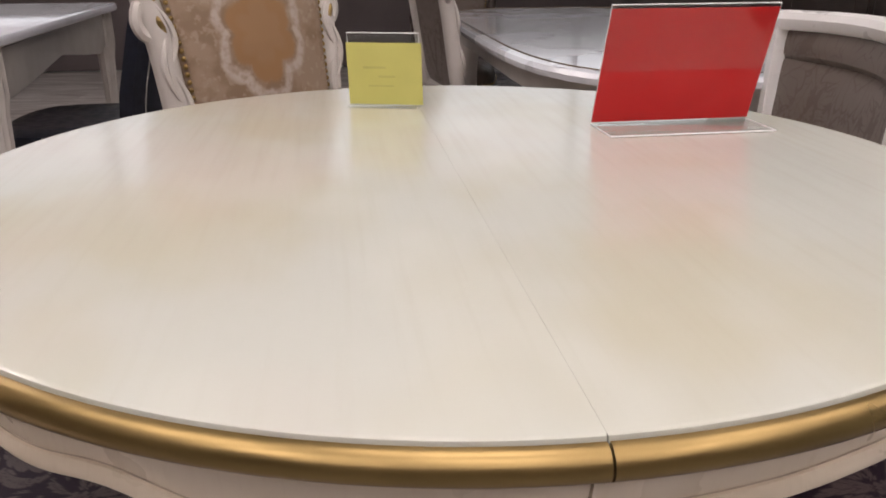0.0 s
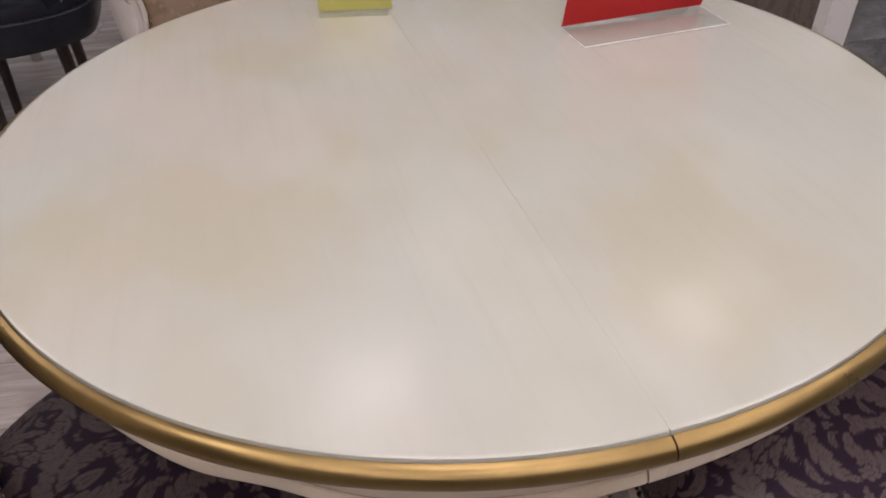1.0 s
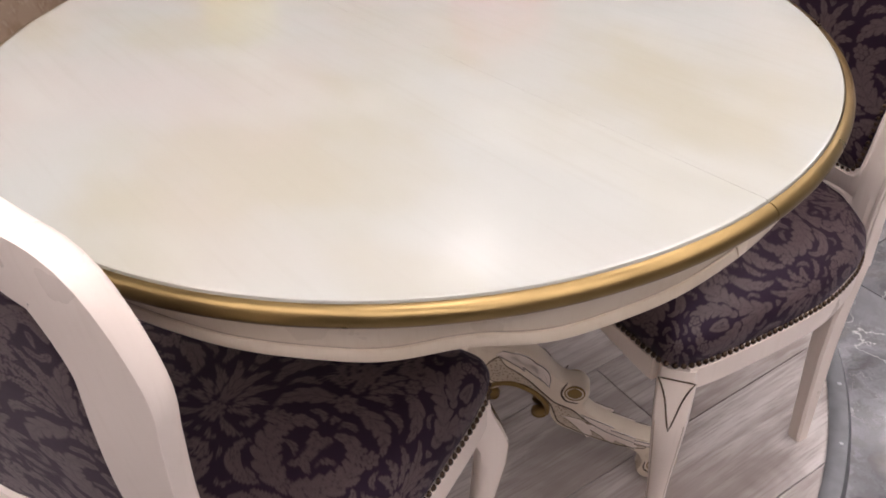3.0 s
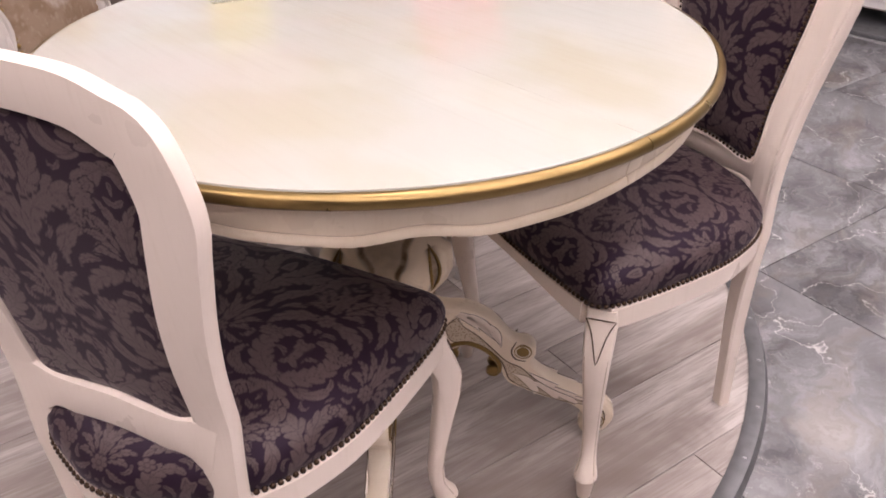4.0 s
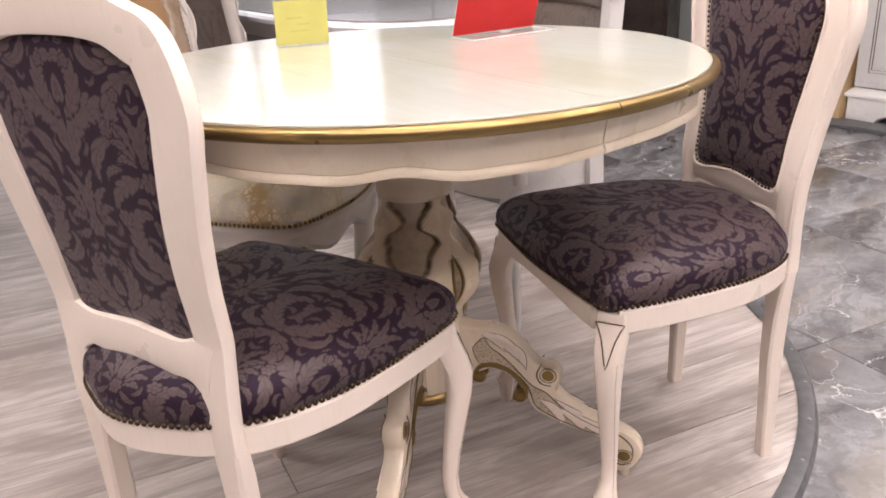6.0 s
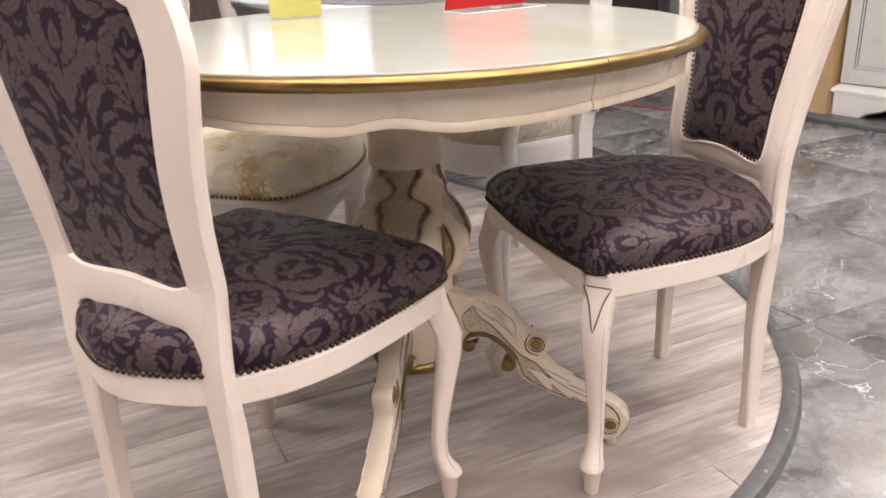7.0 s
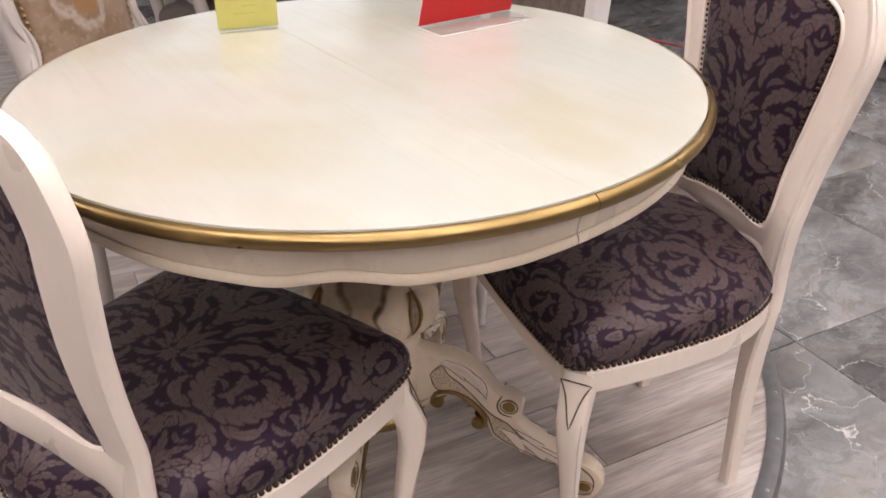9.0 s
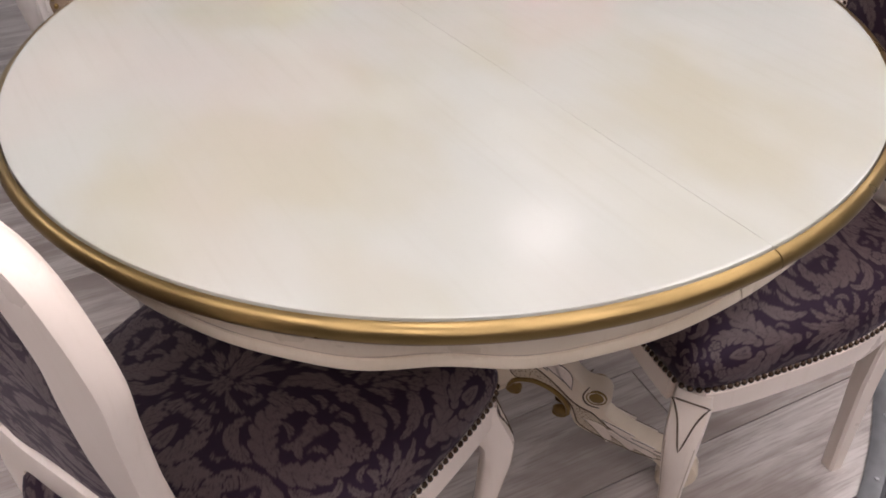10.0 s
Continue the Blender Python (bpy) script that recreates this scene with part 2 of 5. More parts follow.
def medallion_cloth():
    """Beige brocade: a brown lobed medallion with a pale outline in the middle of the back, small tan clouds round it."""
    n = Nodes("beige_brown_brocade")
    v = n.coords()
    x, y, z = n.split(v)
    wob = n.noise(v, 22, 3)
    fine = n.noise(v, 75, 3)
    up = n.math("DIVIDE", n.math("SUBTRACT", z, 0.815), 1.15)
    ax = n.math("ABSOLUTE", x)
    turn = n.math("ARCTAN2", up, ax)
    far = n.math("SQRT", n.math("ADD", n.math("MULTIPLY", x, x), n.math("MULTIPLY", up, up)))
    lobes = n.math("MULTIPLY", n.math("ABSOLUTE", n.math("SINE", n.math("MULTIPLY", turn, 3.5))), 0.016)
    edge = n.math("SUBTRACT", far, n.math("ADD", lobes, n.math("MULTIPLY", wob, 0.03)))
    c = n.mix(n.step(wob, 0.42, 0.62), (0.265, 0.195, 0.138), (0.205, 0.138, 0.088))
    c = n.mix(n.step(fine, 0.52, 0.66, 0.0, 0.5), c, (0.34, 0.275, 0.215))
    pale = n.step(n.math("ABSOLUTE", n.math("SUBTRACT", edge, 0.060)), 0.004, 0.014, 1.0, 0.0)
    c = n.mix(n.math("MULTIPLY", pale, n.step(fine, 0.3, 0.6, 0.4, 0.95)), c, (0.40, 0.34, 0.295))
    c = n.mix(n.step(edge, 0.036, 0.046, 1.0, 0.0), c, (0.26, 0.145, 0.066))
    c = n.mix(n.math("MULTIPLY", n.step(edge, 0.008, 0.026, 1.0, 0.0), 0.3), c, (0.28, 0.185, 0.11))
    n.bump(n.math("ADD", pale, n.math("MULTIPLY", n.noise(v, 800, 1), 0.4)), 0.3, 0.0008)
    return n.set(color=c, rough=0.5, spec=0.35)


def fleck_cloth():
    """Pale straw brocade with tan clouds and clusters of bright gold stitches."""
    n = Nodes("straw_gold_brocade")
    v = n.coords()
    cloud = n.noise(v, 9, 3)
    c = n.mix(n.step(cloud, 0.46, 0.68), (0.72, 0.67, 0.57), (0.50, 0.35, 0.16))
    c = n.mix(n.step(n.noise(v, 6, 2), 0.5, 0.7, 0.0, 0.6), c, (0.66, 0.64, 0.60))
    cell = n.add("ShaderNodeTexVoronoi", feature="F1")
    n.link(n.plus(v, n.scaled(n.noise(v, 60, 2, color=True), (0.012, 0.012, 0.012))), cell.inputs["Vector"])
    cell.inputs["Scale"].default_value = 95
    cluster = n.step(n.noise(v, 13, 2), 0.47, 0.56)
    stitch = n.math("MULTIPLY", n.step(n.math("ABSOLUTE", n.math("SUBTRACT", cell.outputs["Distance"], 0.36)), 0.08, 0.16, 1.0, 0.0), cluster)
    c = n.mix(stitch, c, (0.86, 0.76, 0.50))
    n.bump(n.math("ADD", stitch, n.math("MULTIPLY", n.noise(v, 900, 1), 0.4)), 0.4, 0.0010)
    return n.set(color=c, rough=n.math("SUBTRACT", 0.5, n.math("MULTIPLY", stitch, 0.25)), spec=0.45)


def carved_paint():
    """Cream lacquer with brown glaze rubbed along the carved outlines."""
    n = Nodes("cream_lacquer_with_brown_glaze")
    at = n.add("ShaderNodeAttribute")
    at.attribute_name = "glaze"
    v = n.coords()
    rub = n.noise(v, 70, 3)
    f = n.math("MULTIPLY", at.outputs["Fac"], n.step(rub, 0.25, 0.7, 0.7, 1.1))
    c = n.mix(n.step(n.noise(v, 12, 3), 0.4, 0.75, 0.0, 0.25), (0.82, 0.70, 0.53), (0.60, 0.45, 0.27))
    c = n.mix(f, c, (0.13, 0.075, 0.03))
    return n.set(color=c, rough=0.30, spec=0.5, coat=0.5, coat_rough=0.2)


def stippled_paint():
    """Punched ground of the carving: cream bumps with brown glaze in the punch marks."""
    n = Nodes("stippled_cream_ground")
    v = n.coords()
    cell = n.add("ShaderNodeTexVoronoi", feature="F1")
    n.link(v, cell.inputs["Vector"])
    cell.inputs["Scale"].default_value = 270
    dot = n.step(cell.outputs["Distance"], 0.22, 0.40, 1.0, 0.0)
    c = n.mix(dot, (0.60, 0.51, 0.39), (0.19, 0.115, 0.055))
    n.bump(n.math("SUBTRACT", 1.0, dot), 0.6, 0.0012)
    return n.set(color=c, rough=0.42, spec=0.4)


def plain(name, color, rough=0.5, metal=0.0, vary=0.12, scale=30, **more):
    n = Nodes(name)
    v = n.coords()
    dark = tuple(k * (1 - vary * 2.5) for k in color)
    c = n.mix(n.step(n.noise(v, scale, 4), 0.35, 0.8), color, dark)
    n.bump(n.noise(v, scale * 8, 2), 0.06)
    return n.set(color=c, rough=n.step(n.noise(v, scale * 0.7, 3), 0.3, 0.7, rough * 0.85, min(1, rough * 1.2)), metal=metal, **more)


IVORY = lacquer("ivory_lacquer", (0.86, 0.765, 0.68))
CREAM = lacquer("cream_lacquer_with_patina", (0.82, 0.72, 0.58), 0.3, (0.46, 0.34, 0.19), 0.3)
GREYED = lacquer("antique_white_lacquer", (0.50, 0.470, 0.440), 0.35, (0.24, 0.215, 0.19), 0.45)
WHITE = lacquer("white_lacquer", (0.78, 0.77, 0.76), 0.3, (0.55, 0.54, 0.52), 0.15)
PURPLE = woven("purple_damask", (0.0115, 0.0044, 0.0100), (0.104, 0.074, 0.073), 0.44, 0.05, (0.82, 0.66, 0.92))
TAUPE = damask("taupe_damask", (0.105, 0.078, 0.064), (0.128, 0.100, 0.084), 0.10, 0.45)
PALE = damask("pale_damask", (0.66, 0.63, 0.57), (0.52, 0.47, 0.38), 0.08, 0.4)
STRAW = fleck_cloth()
OCHRE = medallion_cloth()
CARVED = carved_paint()
STIPPLE = stippled_paint()
BRASS = plain("aged_brass", (0.090, 0.060, 0.042), 0.38, 1.0, 0.15, 200)
GOLD = plain("antique_gold_paint", (0.290, 0.200, 0.080), 0.32, 0.9, 0.07, 25)
PATINA = plain("brown_patina", (0.10, 0.065, 0.03), 0.5, 0.0, 0.2, 80)
TAUPE_LINE = plain("thin_brown_line", (0.56, 0.46, 0.36), 0.5, 0.0, 0.1, 60)
STEEL = plain("grey_metal_strip", (0.20, 0.205, 0.215), 0.42, 0.6, 0.08, 40)
BLACK = plain("black_leather", (0.010, 0.0125, 0.022), 0.33, 0.0, 0.2, 60)
DARKWOOD = plain("dark_stained_wood", (0.045, 0.03, 0.025), 0.35, 0.0, 0.2, 12)
TAN = plain("tan_wall_paint", (0.52, 0.37, 0.19), 0.6, 0.0, 0.05, 8)
MAUVE = plain("mauve_wall_paint", (0.17, 0.14, 0.14), 0.7, 0.0, 0.06, 3)
PLASTER = plain("white_plaster", (0.57, 0.60, 0.57), 0.8, 0.0, 0.03, 4)
TAPE = plain("red_tape", (0.55, 0.02, 0.04), 0.5, 0.0, 0.1, 20)
RED = plain("red_paper", (0.55, 0.007, 0.009), 0.55, 0.0, 0.03, 20)
LEMON = plain("yellow_paper", (0.60, 0.575, 0.17), 0.65, 0.0, 0.05, 14)
INK = plain("faded_ink", (0.52, 0.495, 0.15), 0.7, 0.0, 0.05, 30)
SCREW = plain("screw_head", (0.42, 0.43, 0.45), 0.3, 1.0, 0.1, 100)


def tabletop_paint():
    """Cream top, brushed along its length, with broad yellowish and rosy clouds in the glaze, under clear varnish."""
    n = Nodes("brushed_cream_varnish")
    v = n.coords()
    cloud = n.noise(n.scaled(v, (1.3, 0.8, 1)), 4.2, 3, 0.5)
    rosy = n.noise(n.plus(v, n.join(3.1, 1.7)), 3.4, 2)
    milk = n.noise(n.plus(n.scaled(v, (1.4, 0.7, 1)), n.join(7.3, 2.2)), 5.0, 2)
    streak = n.noise(n.scaled(v, (120, 5, 1)), 1, 3)
    c = n.mix(n.step(cloud, 0.40, 0.68), (0.478, 0.493, 0.448), (0.452, 0.440, 0.350))
    c = n.mix(n.step(rosy, 0.48, 0.75, 0.0, 0.5), c, (0.512, 0.458, 0.408))
    c = n.mix(n.step(milk, 0.48, 0.72, 0.0, 0.6), c, (0.528, 0.543, 0.492))
    c = n.mix(n.step(streak, 0.5, 0.85, 0.0, 0.16), c, (0.40, 0.37, 0.29))
    n.bump(n.math("ADD", streak, n.math("MULTIPLY", n.noise(v, 22, 2), 0.35)), 0.03, 0.0005)
    return n.set(color=c, rough=n.step(streak, 0.3, 0.8, 0.34, 0.42), coat=1.0, coat_rough=0.15, coat_ior=1.5, spec=0.05)


TOP = tabletop_paint()


def plank_wood():
    n = Nodes("whitewashed_oak_plank")
    info = n.add("ShaderNodeObjectInfo").outputs["Random"]
    v = n.plus(n.coords(), n.join(n.math("MULTIPLY", info, 13.0), n.math("MULTIPLY", info, 7.0)))
    grain = n.noise(n.scaled(v, (1.8, 22, 1)), 1, 6, 0.66, 0.9)
    fine = n.noise(n.scaled(v, (14, 240, 1)), 1, 3)
    smoke = n.noise(n.scaled(v, (1.7, 4.2, 1)), 1, 4, 0.6, 0.9)
    c = n.mix(n.step(grain, 0.36, 0.66), (0.355, 0.312, 0.286), (0.585, 0.546, 0.518))
    c = n.mix(n.step(smoke, 0.44, 0.68, 0.0, 0.9), c, (0.25, 0.205, 0.185))
    c = n.mix(n.step(fine, 0.46, 0.72, 0.0, 0.5), c, (0.24, 0.20, 0.18))
    c = n.mix(n.math("MULTIPLY", info, 0.12), c, (0.60, 0.55, 0.52))
    n.bump(n.math("ADD", grain, fine), 0.08, 0.0008)
    return n.set(color=c, rough=n.step(grain, 0.3, 0.7, 0.42, 0.34), spec=0.45)


def marble():
    """Grey marble: soft streaks along one diagonal, brownish drifts, thin broken white veins; each tile cut from another place."""
    n = Nodes("grey_marble_tile")
    info = n.add("ShaderNodeObjectInfo").outputs["Random"]
    v = n.plus(n.coords(), n.join(n.math("MULTIPLY", info, 21.0), n.math("MULTIPLY", info, 11.0)))
    x, y, _ = n.split(v)
    v = n.join(n.math("ADD", n.math("MULTIPLY", x, 0.91), n.math("MULTIPLY", y, 0.42)), n.math("SUBTRACT", n.math("MULTIPLY", y, 0.91), n.math("MULTIPLY", x, 0.42)))
    wob = n.noise(v, 3.2, 6, 0.62, color=True)
    w = n.plus(v, n.scaled(wob, (0.30, 0.30, 0)))
    cloud = n.noise(n.scaled(w, (2.6, 7.5, 1)), 1, 9, 0.68)
    grit = n.noise(n.scaled(w, (18, 40, 1)), 1, 6, 0.7)
    c = n.mix(n.step(cloud, 0.34, 0.66), (0.078, 0.077, 0.082), (0.300, 0.303, 0.318))
    c = n.mix(n.step(grit, 0.46, 0.62, 0.0, 0.65), c, (0.130, 0.125, 0.124))
    c = n.mix(n.step(n.noise(v, 1.9, 3), 0.45, 0.7, 0.0, 0.6), c, (0.35, 0.355, 0.372))
    c = n.mix(n.step(n.noise(n.scaled(w, (3, 9, 1)), 1, 5), 0.52, 0.72, 0.0, 0.5), c, (0.23, 0.195, 0.165))
    thin = n.noise(w, 3.4, 3, 0.5)
    line = n.step(n.math("ABSOLUTE", n.math("SUBTRACT", thin, 0.5)), 0.0, 0.0040, 0.85, 0.0)
    fainter = n.noise(n.scaled(w, (6, 12, 1)), 1, 7, 0.62)
    line2 = n.step(n.math("ABSOLUTE", n.math("SUBTRACT", fainter, 0.48)), 0.0, 0.0070, 0.28, 0.0)
    patch = n.step(n.noise(v, 2.2, 2), 0.36, 0.54)
    patch2 = n.step(n.noise(n.plus(v, n.join(5.0, 3.0)), 3.5, 3), 0.46, 0.62)
    c = n.mix(n.math("MAXIMUM", n.math("MULTIPLY", line, patch), n.math("MULTIPLY", line2, patch2)), c, (0.66, 0.65, 0.64))
    return n.set(color=c, rough=n.step(grit, 0.3, 0.7, 0.18, 0.26), spec=0.36)


OAK = plank_wood()
MARBLE = marble()


def clear(name, tint=(0.97, 0.985, 0.985)):
    """A thin clear sheet: lets light straight through and mirrors a little, more so at a slant."""
    n = Nodes(name)
    out = n.tree.nodes["Material Output"]
    see, shine, mixer, slant = n.add("ShaderNodeBsdfTransparent"), n.add("ShaderNodeBsdfGlossy"), n.add("ShaderNodeMixShader"), n.add("ShaderNodeLayerWeight")
    see.inputs["Color"].default_value = (*tint, 1)
    shine.inputs["Roughness"].default_value = 0.04
    slant.inputs["Blend"].default_value = 0.5
    n.link(n.math("MULTIPLY_ADD", n.math("POWER", slant.outputs["Facing"], 4.0), 0.4, 0.02), mixer.inputs[0])
    n.link(see.outputs[0], mixer.inputs[1])
    n.link(shine.outputs[0], mixer.inputs[2])
    n.link(mixer.outputs[0], out.inputs["Surface"])
    return n.mat


ACRYLIC = clear("clear_acrylic")
EDGE_GLOSS = plain("cut_acrylic_edge", (0.78, 0.80, 0.80), 0.25, 0.0, 0.05, 60)


def glow(name, color, power):
    n = Nodes(name)
    return n.set(color=(0.9, 0.9, 0.9), emit=color, power=power)


PANEL = glow("lit_diffuser", (1.0, 0.895, 0.875), LAMP_GLOW)
SPOT = glow("small_lit_diffuser", (1.0, 0.895, 0.875), LAMP_GLOW * 0.75)
# bluish glow for the added north window, guessed from reflections on the tables
PANE_GLOW = glow("milky_glow_pane", (0.90, 0.94, 1.0), 0.60)


# ---- mesh helpers ----
class Shape:
    """Vertices and faces gathered for one mesh."""

    def __init__(self):
        self.v, self.f = [], []

    def ring(self, points):
        k = len(self.v)
        self.v.extend(tuple(p) for p in points)
        return list(range(k, k + len(points)))

    def bridge(self, a, b, closed=True):
        m = len(a)
        for i in range(m if closed else m - 1):
            j = (i + 1) % m
            self.f.append((a[i], a[j], b[j], b[i]))

    def loft(self, rings, closed=True, caps=True):
        ids = [self.ring(r) for r in rings]
        for a, b in zip(ids, ids[1:]):
            self.bridge(a, b, closed)
        if caps and closed:
            self.f.append(tuple(reversed(ids[0])))
            self.f.append(tuple(ids[-1]))
        return self

    def lathe(self, profile, steps=48, start=0.0, end=360.0, at=(0, 0, 0)):
        whole = abs(end - start) >= 359.9
        count = steps if whole else steps + 1
        cols = []
        for i in range(count):
            a = radians(start + (end - start) * i / steps)
            cols.append(self.ring([(at[0] + r * math.cos(a), at[1] + r * math.sin(a), at[2] + z) for r, z in profile]))
        for i in range(steps):
            self.bridge(cols[i], cols[(i + 1) % count], False)
        if not whole:
            self.f.append(tuple(cols[0]))
            self.f.append(tuple(reversed(cols[-1])))
        return self

    def box(self, lo, hi, bevel=0.0):
        (x0, y0, z0), (x1, y1, z1) = lo, hi
        b = min(bevel, (x1 - x0) / 2.2, (y1 - y0) / 2.2, (z1 - z0) / 2.2)
        if b <= 0:
            loop = [(x0, y0), (x1, y0), (x1, y1), (x0, y1)]
            return self.loft([[(x, y, z) for x, y in loop] for z in (z0, z1)])

        def loop(i, z):
            c = b - i
            return [(x0 + i, y0 + i + c, z), (x0 + i + c, y0 + i, z), (x1 - i - c, y0 + i, z), (x1 - i, y0 + i + c, z),
                    (x1 - i, y1 - i - c, z), (x1 - i - c, y1 - i, z), (x0 + i + c, y1 - i, z), (x0 + i, y1 - i - c, z)]
        return self.loft([loop(b * 0.99, z0), loop(b * 0.3, z0 + b * 0.3), loop(0, z0 + b), loop(0, z1 - b), loop(b * 0.3, z1 - b * 0.3), loop(b * 0.99, z1)])

    def tube(self, path, radius, sides=6, closed=False):
        """A round rod along a path; radius: one number or one a point."""
        pts = [Vector(p) for p in path]
        m = len(pts)
        rings = []
        normal = None
        for i, p in enumerate(pts):
            a = pts[(i - 1) % m] if closed or i else pts[0]
            b = pts[(i + 1) % m] if closed or i < m - 1 else pts[-1]
            t = (b - a).normalized()
            if normal is None:
                normal = t.orthogonal().normalized()
            normal = (normal - t * normal.dot(t)).normalized()
            other = t.cross(normal)
            r = radius[i] if isinstance(radius, (list, tuple)) else radius
            rings.append([p + (normal * math.cos(k * 2 * math.pi / sides) + other * math.sin(k * 2 * math.pi / sides)) * r for k in range(sides)])
        if closed:
            rings.append(rings[0])
        return self.loft(rings, True, not closed)

    def slab(self, outline, thick, round_off=0.006, place=None):
        """A flat outline (u, w) given thickness along the third axis, its edges rounded. place(u, w, d) gives the point."""
        place = place or (lambda u, w, d: (u, d, w))
        pts = [Vector(p) for p in outline]
        m = len(pts)
        area = sum(pts[i].x * pts[(i + 1) % m].y - pts[(i + 1) % m].x * pts[i].y for i in range(m))
        sign = 1 if area > 0 else -1
        normals = []
        for i in range(m):
            t = (pts[(i + 1) % m] - pts[i - 1]).normalized()
            normals.append(Vector((-t.y, t.x)) * sign)
        h = thick / 2
        rings = []
        for inset, d in ((round_off, -h), (round_off * 0.3, -h + round_off * 0.3), (0, -h + round_off), (0, h - round_off), (round_off * 0.3, h - round_off * 0.3), (round_off, h)):
            rings.append([place(*(p + q * inset), d) for p, q in zip(pts, normals)])
        return self.loft(rings)

    def mesh(self, name, sharp=38):
        me = bpy.data.meshes.new(name)
        me.from_pydata([tuple(p) for p in self.v], [], self.f)
        bm = bmesh.new()
        bm.from_mesh(me)
        bmesh.ops.recalc_face_normals(bm, faces=bm.faces)
        bm.to_mesh(me)
        bm.free()
        me.polygons.foreach_set("use_smooth", [True] * len(me.polygons))
        me.set_sharp_from_angle(angle=radians(sharp))
        return me


def dense(loop, table, rows, place):
    """A fine sheet from rings that shrink to the middle of a loop. table: (share, height) from rim to middle; place(x, y, height)."""
    ks = spline([(k, h, 0) for k, h in table], max(2, rows // (len(table) - 1)))
    s = Shape()
    cx, cy = 0.0, sum(p.y for p in loop) / len(loop)
    s.loft([[place((p.x - cx) * q.x + cx, (p.y - cy) * q.x + cy, q.y) for p in loop] for q in ks])
    return s


def part(name, shape, material, parent=None, label="", kind="", sharp=38):
    me = shape if isinstance(shape, bpy.types.Mesh) else shape.mesh(name, sharp)
    if not me.materials:
        me.materials.append(material)
    ob = new(name, me)
    ob.parent = parent
    return tagged(ob, label=label, kind=kind)


def thing(name, m, label, category, group="", kind=""):
    ob = new(name)
    ob.empty_display_size = 0.05
    ob.matrix_basis = m
    return tagged(ob, label, category, group, kind)


def spline(points, per=6, closed=False):
    """A smooth line through the points."""
    p = [Vector(q) for q in points]
    m = len(p)
    out = []
    for i in range(m if closed else m - 1):
        a, b, c, d = (p[(i - 1) % m], p[i], p[(i + 1) % m], p[(i + 2) % m]) if closed else (p[max(i - 1, 0)], p[i], p[i + 1], p[min(i + 2, m - 1)])
        for k in range(per):
            t = k / per
            out.append(0.5 * (2 * b + (c - a) * t + (2 * a - 5 * b + 4 * c - d) * t * t + (3 * b - a - 3 * c + d) * t ** 3))
    if not closed:
        out.append(p[-1])
    return out


def mirrored(half):
    """A closed loop from its right half, which runs from the middle of the bottom to the middle of the top."""
    return list(half) + [(-x, *rest) for x, *rest in reversed(half[1:-1])]


def between(table, x):
    for (a, u), (b, w) in zip(table, table[1:]):
        if x <= b:
            return u + (w - u) * max(0.0, (x - a) / (b - a))
    return table[-1][1]


def even(loop, gap):
    """Points at even gaps along a closed loop."""
    pts = [Vector(p) for p in loop]
    pts.append(pts[0])
    out, need = [], 0.0
    for a, b in zip(pts, pts[1:]):
        d = (b - a).length
        while need < d:
            out.append((a.lerp(b, need / d), (b - a).normalized()))
            need += gap
        need -= d
    return out


# ---- floor ----
TURN = -7.0  # the joints of tiles and planks lie turned by this angle
WOOD_C, WOOD_R = (0.072, 0.488), 1.025


def wood_edge():
    """The outline of the planked area: a round front and side, straight on towards the back."""
    pts = [(WOOD_C[0] + WOOD_R * math.cos(radians(a)), WOOD_C[1] + WOOD_R * math.sin(radians(a))) for a in range(-90, 12, 3)]
    return pts + [(0.07, 6.3), (-3.9, 6.3), (-3.9, WOOD_C[1] - WOOD_R)]


def clip(poly, region):
    """The piece of a polygon that lies inside a convex outline, which runs anticlockwise."""
    for (ax, ay), (bx, by) in zip(region, region[1:] + region[:1]):
        def side(p):
            return (bx - ax) * (p[1] - ay) - (by - ay) * (p[0] - ax)
        out = []
        for i, p in enumerate(poly):
            q = poly[i - 1]
            sp, sq = side(p), side(q)
            if sp * sq < 0:
                k = sq / (sq - sp)
                out.append((q[0] + (p[0] - q[0]) * k, q[1] + (p[1] - q[1]) * k))
            if sp >= 0:
                out.append(p)
        poly = out
        if len(poly) < 3:
            return []
    return poly


EDGE = wood_edge()
ground = tagged(new("floor", Shape().box((-4.2, -4.2, -0.2), (4.2, 6.6, -0.03)).mesh("floor")), "grey screed under tiles and planks", "floor", "", "structure")
ground.data.materials.append(plain("grout", (0.17, 0.17, 0.18), 0.8))


def strip_path(offset):
    c, s = WOOD_C, WOOD_R + offset
    arc = [(c[0] + s * math.cos(radians(a)), c[1] + s * math.sin(radians(a))) for a in range(-90, 12, 3)]
    return [(-3.9, WOOD_C[1] - WOOD_R - offset)] + arc + [(0.07 + offset, 6.3)]


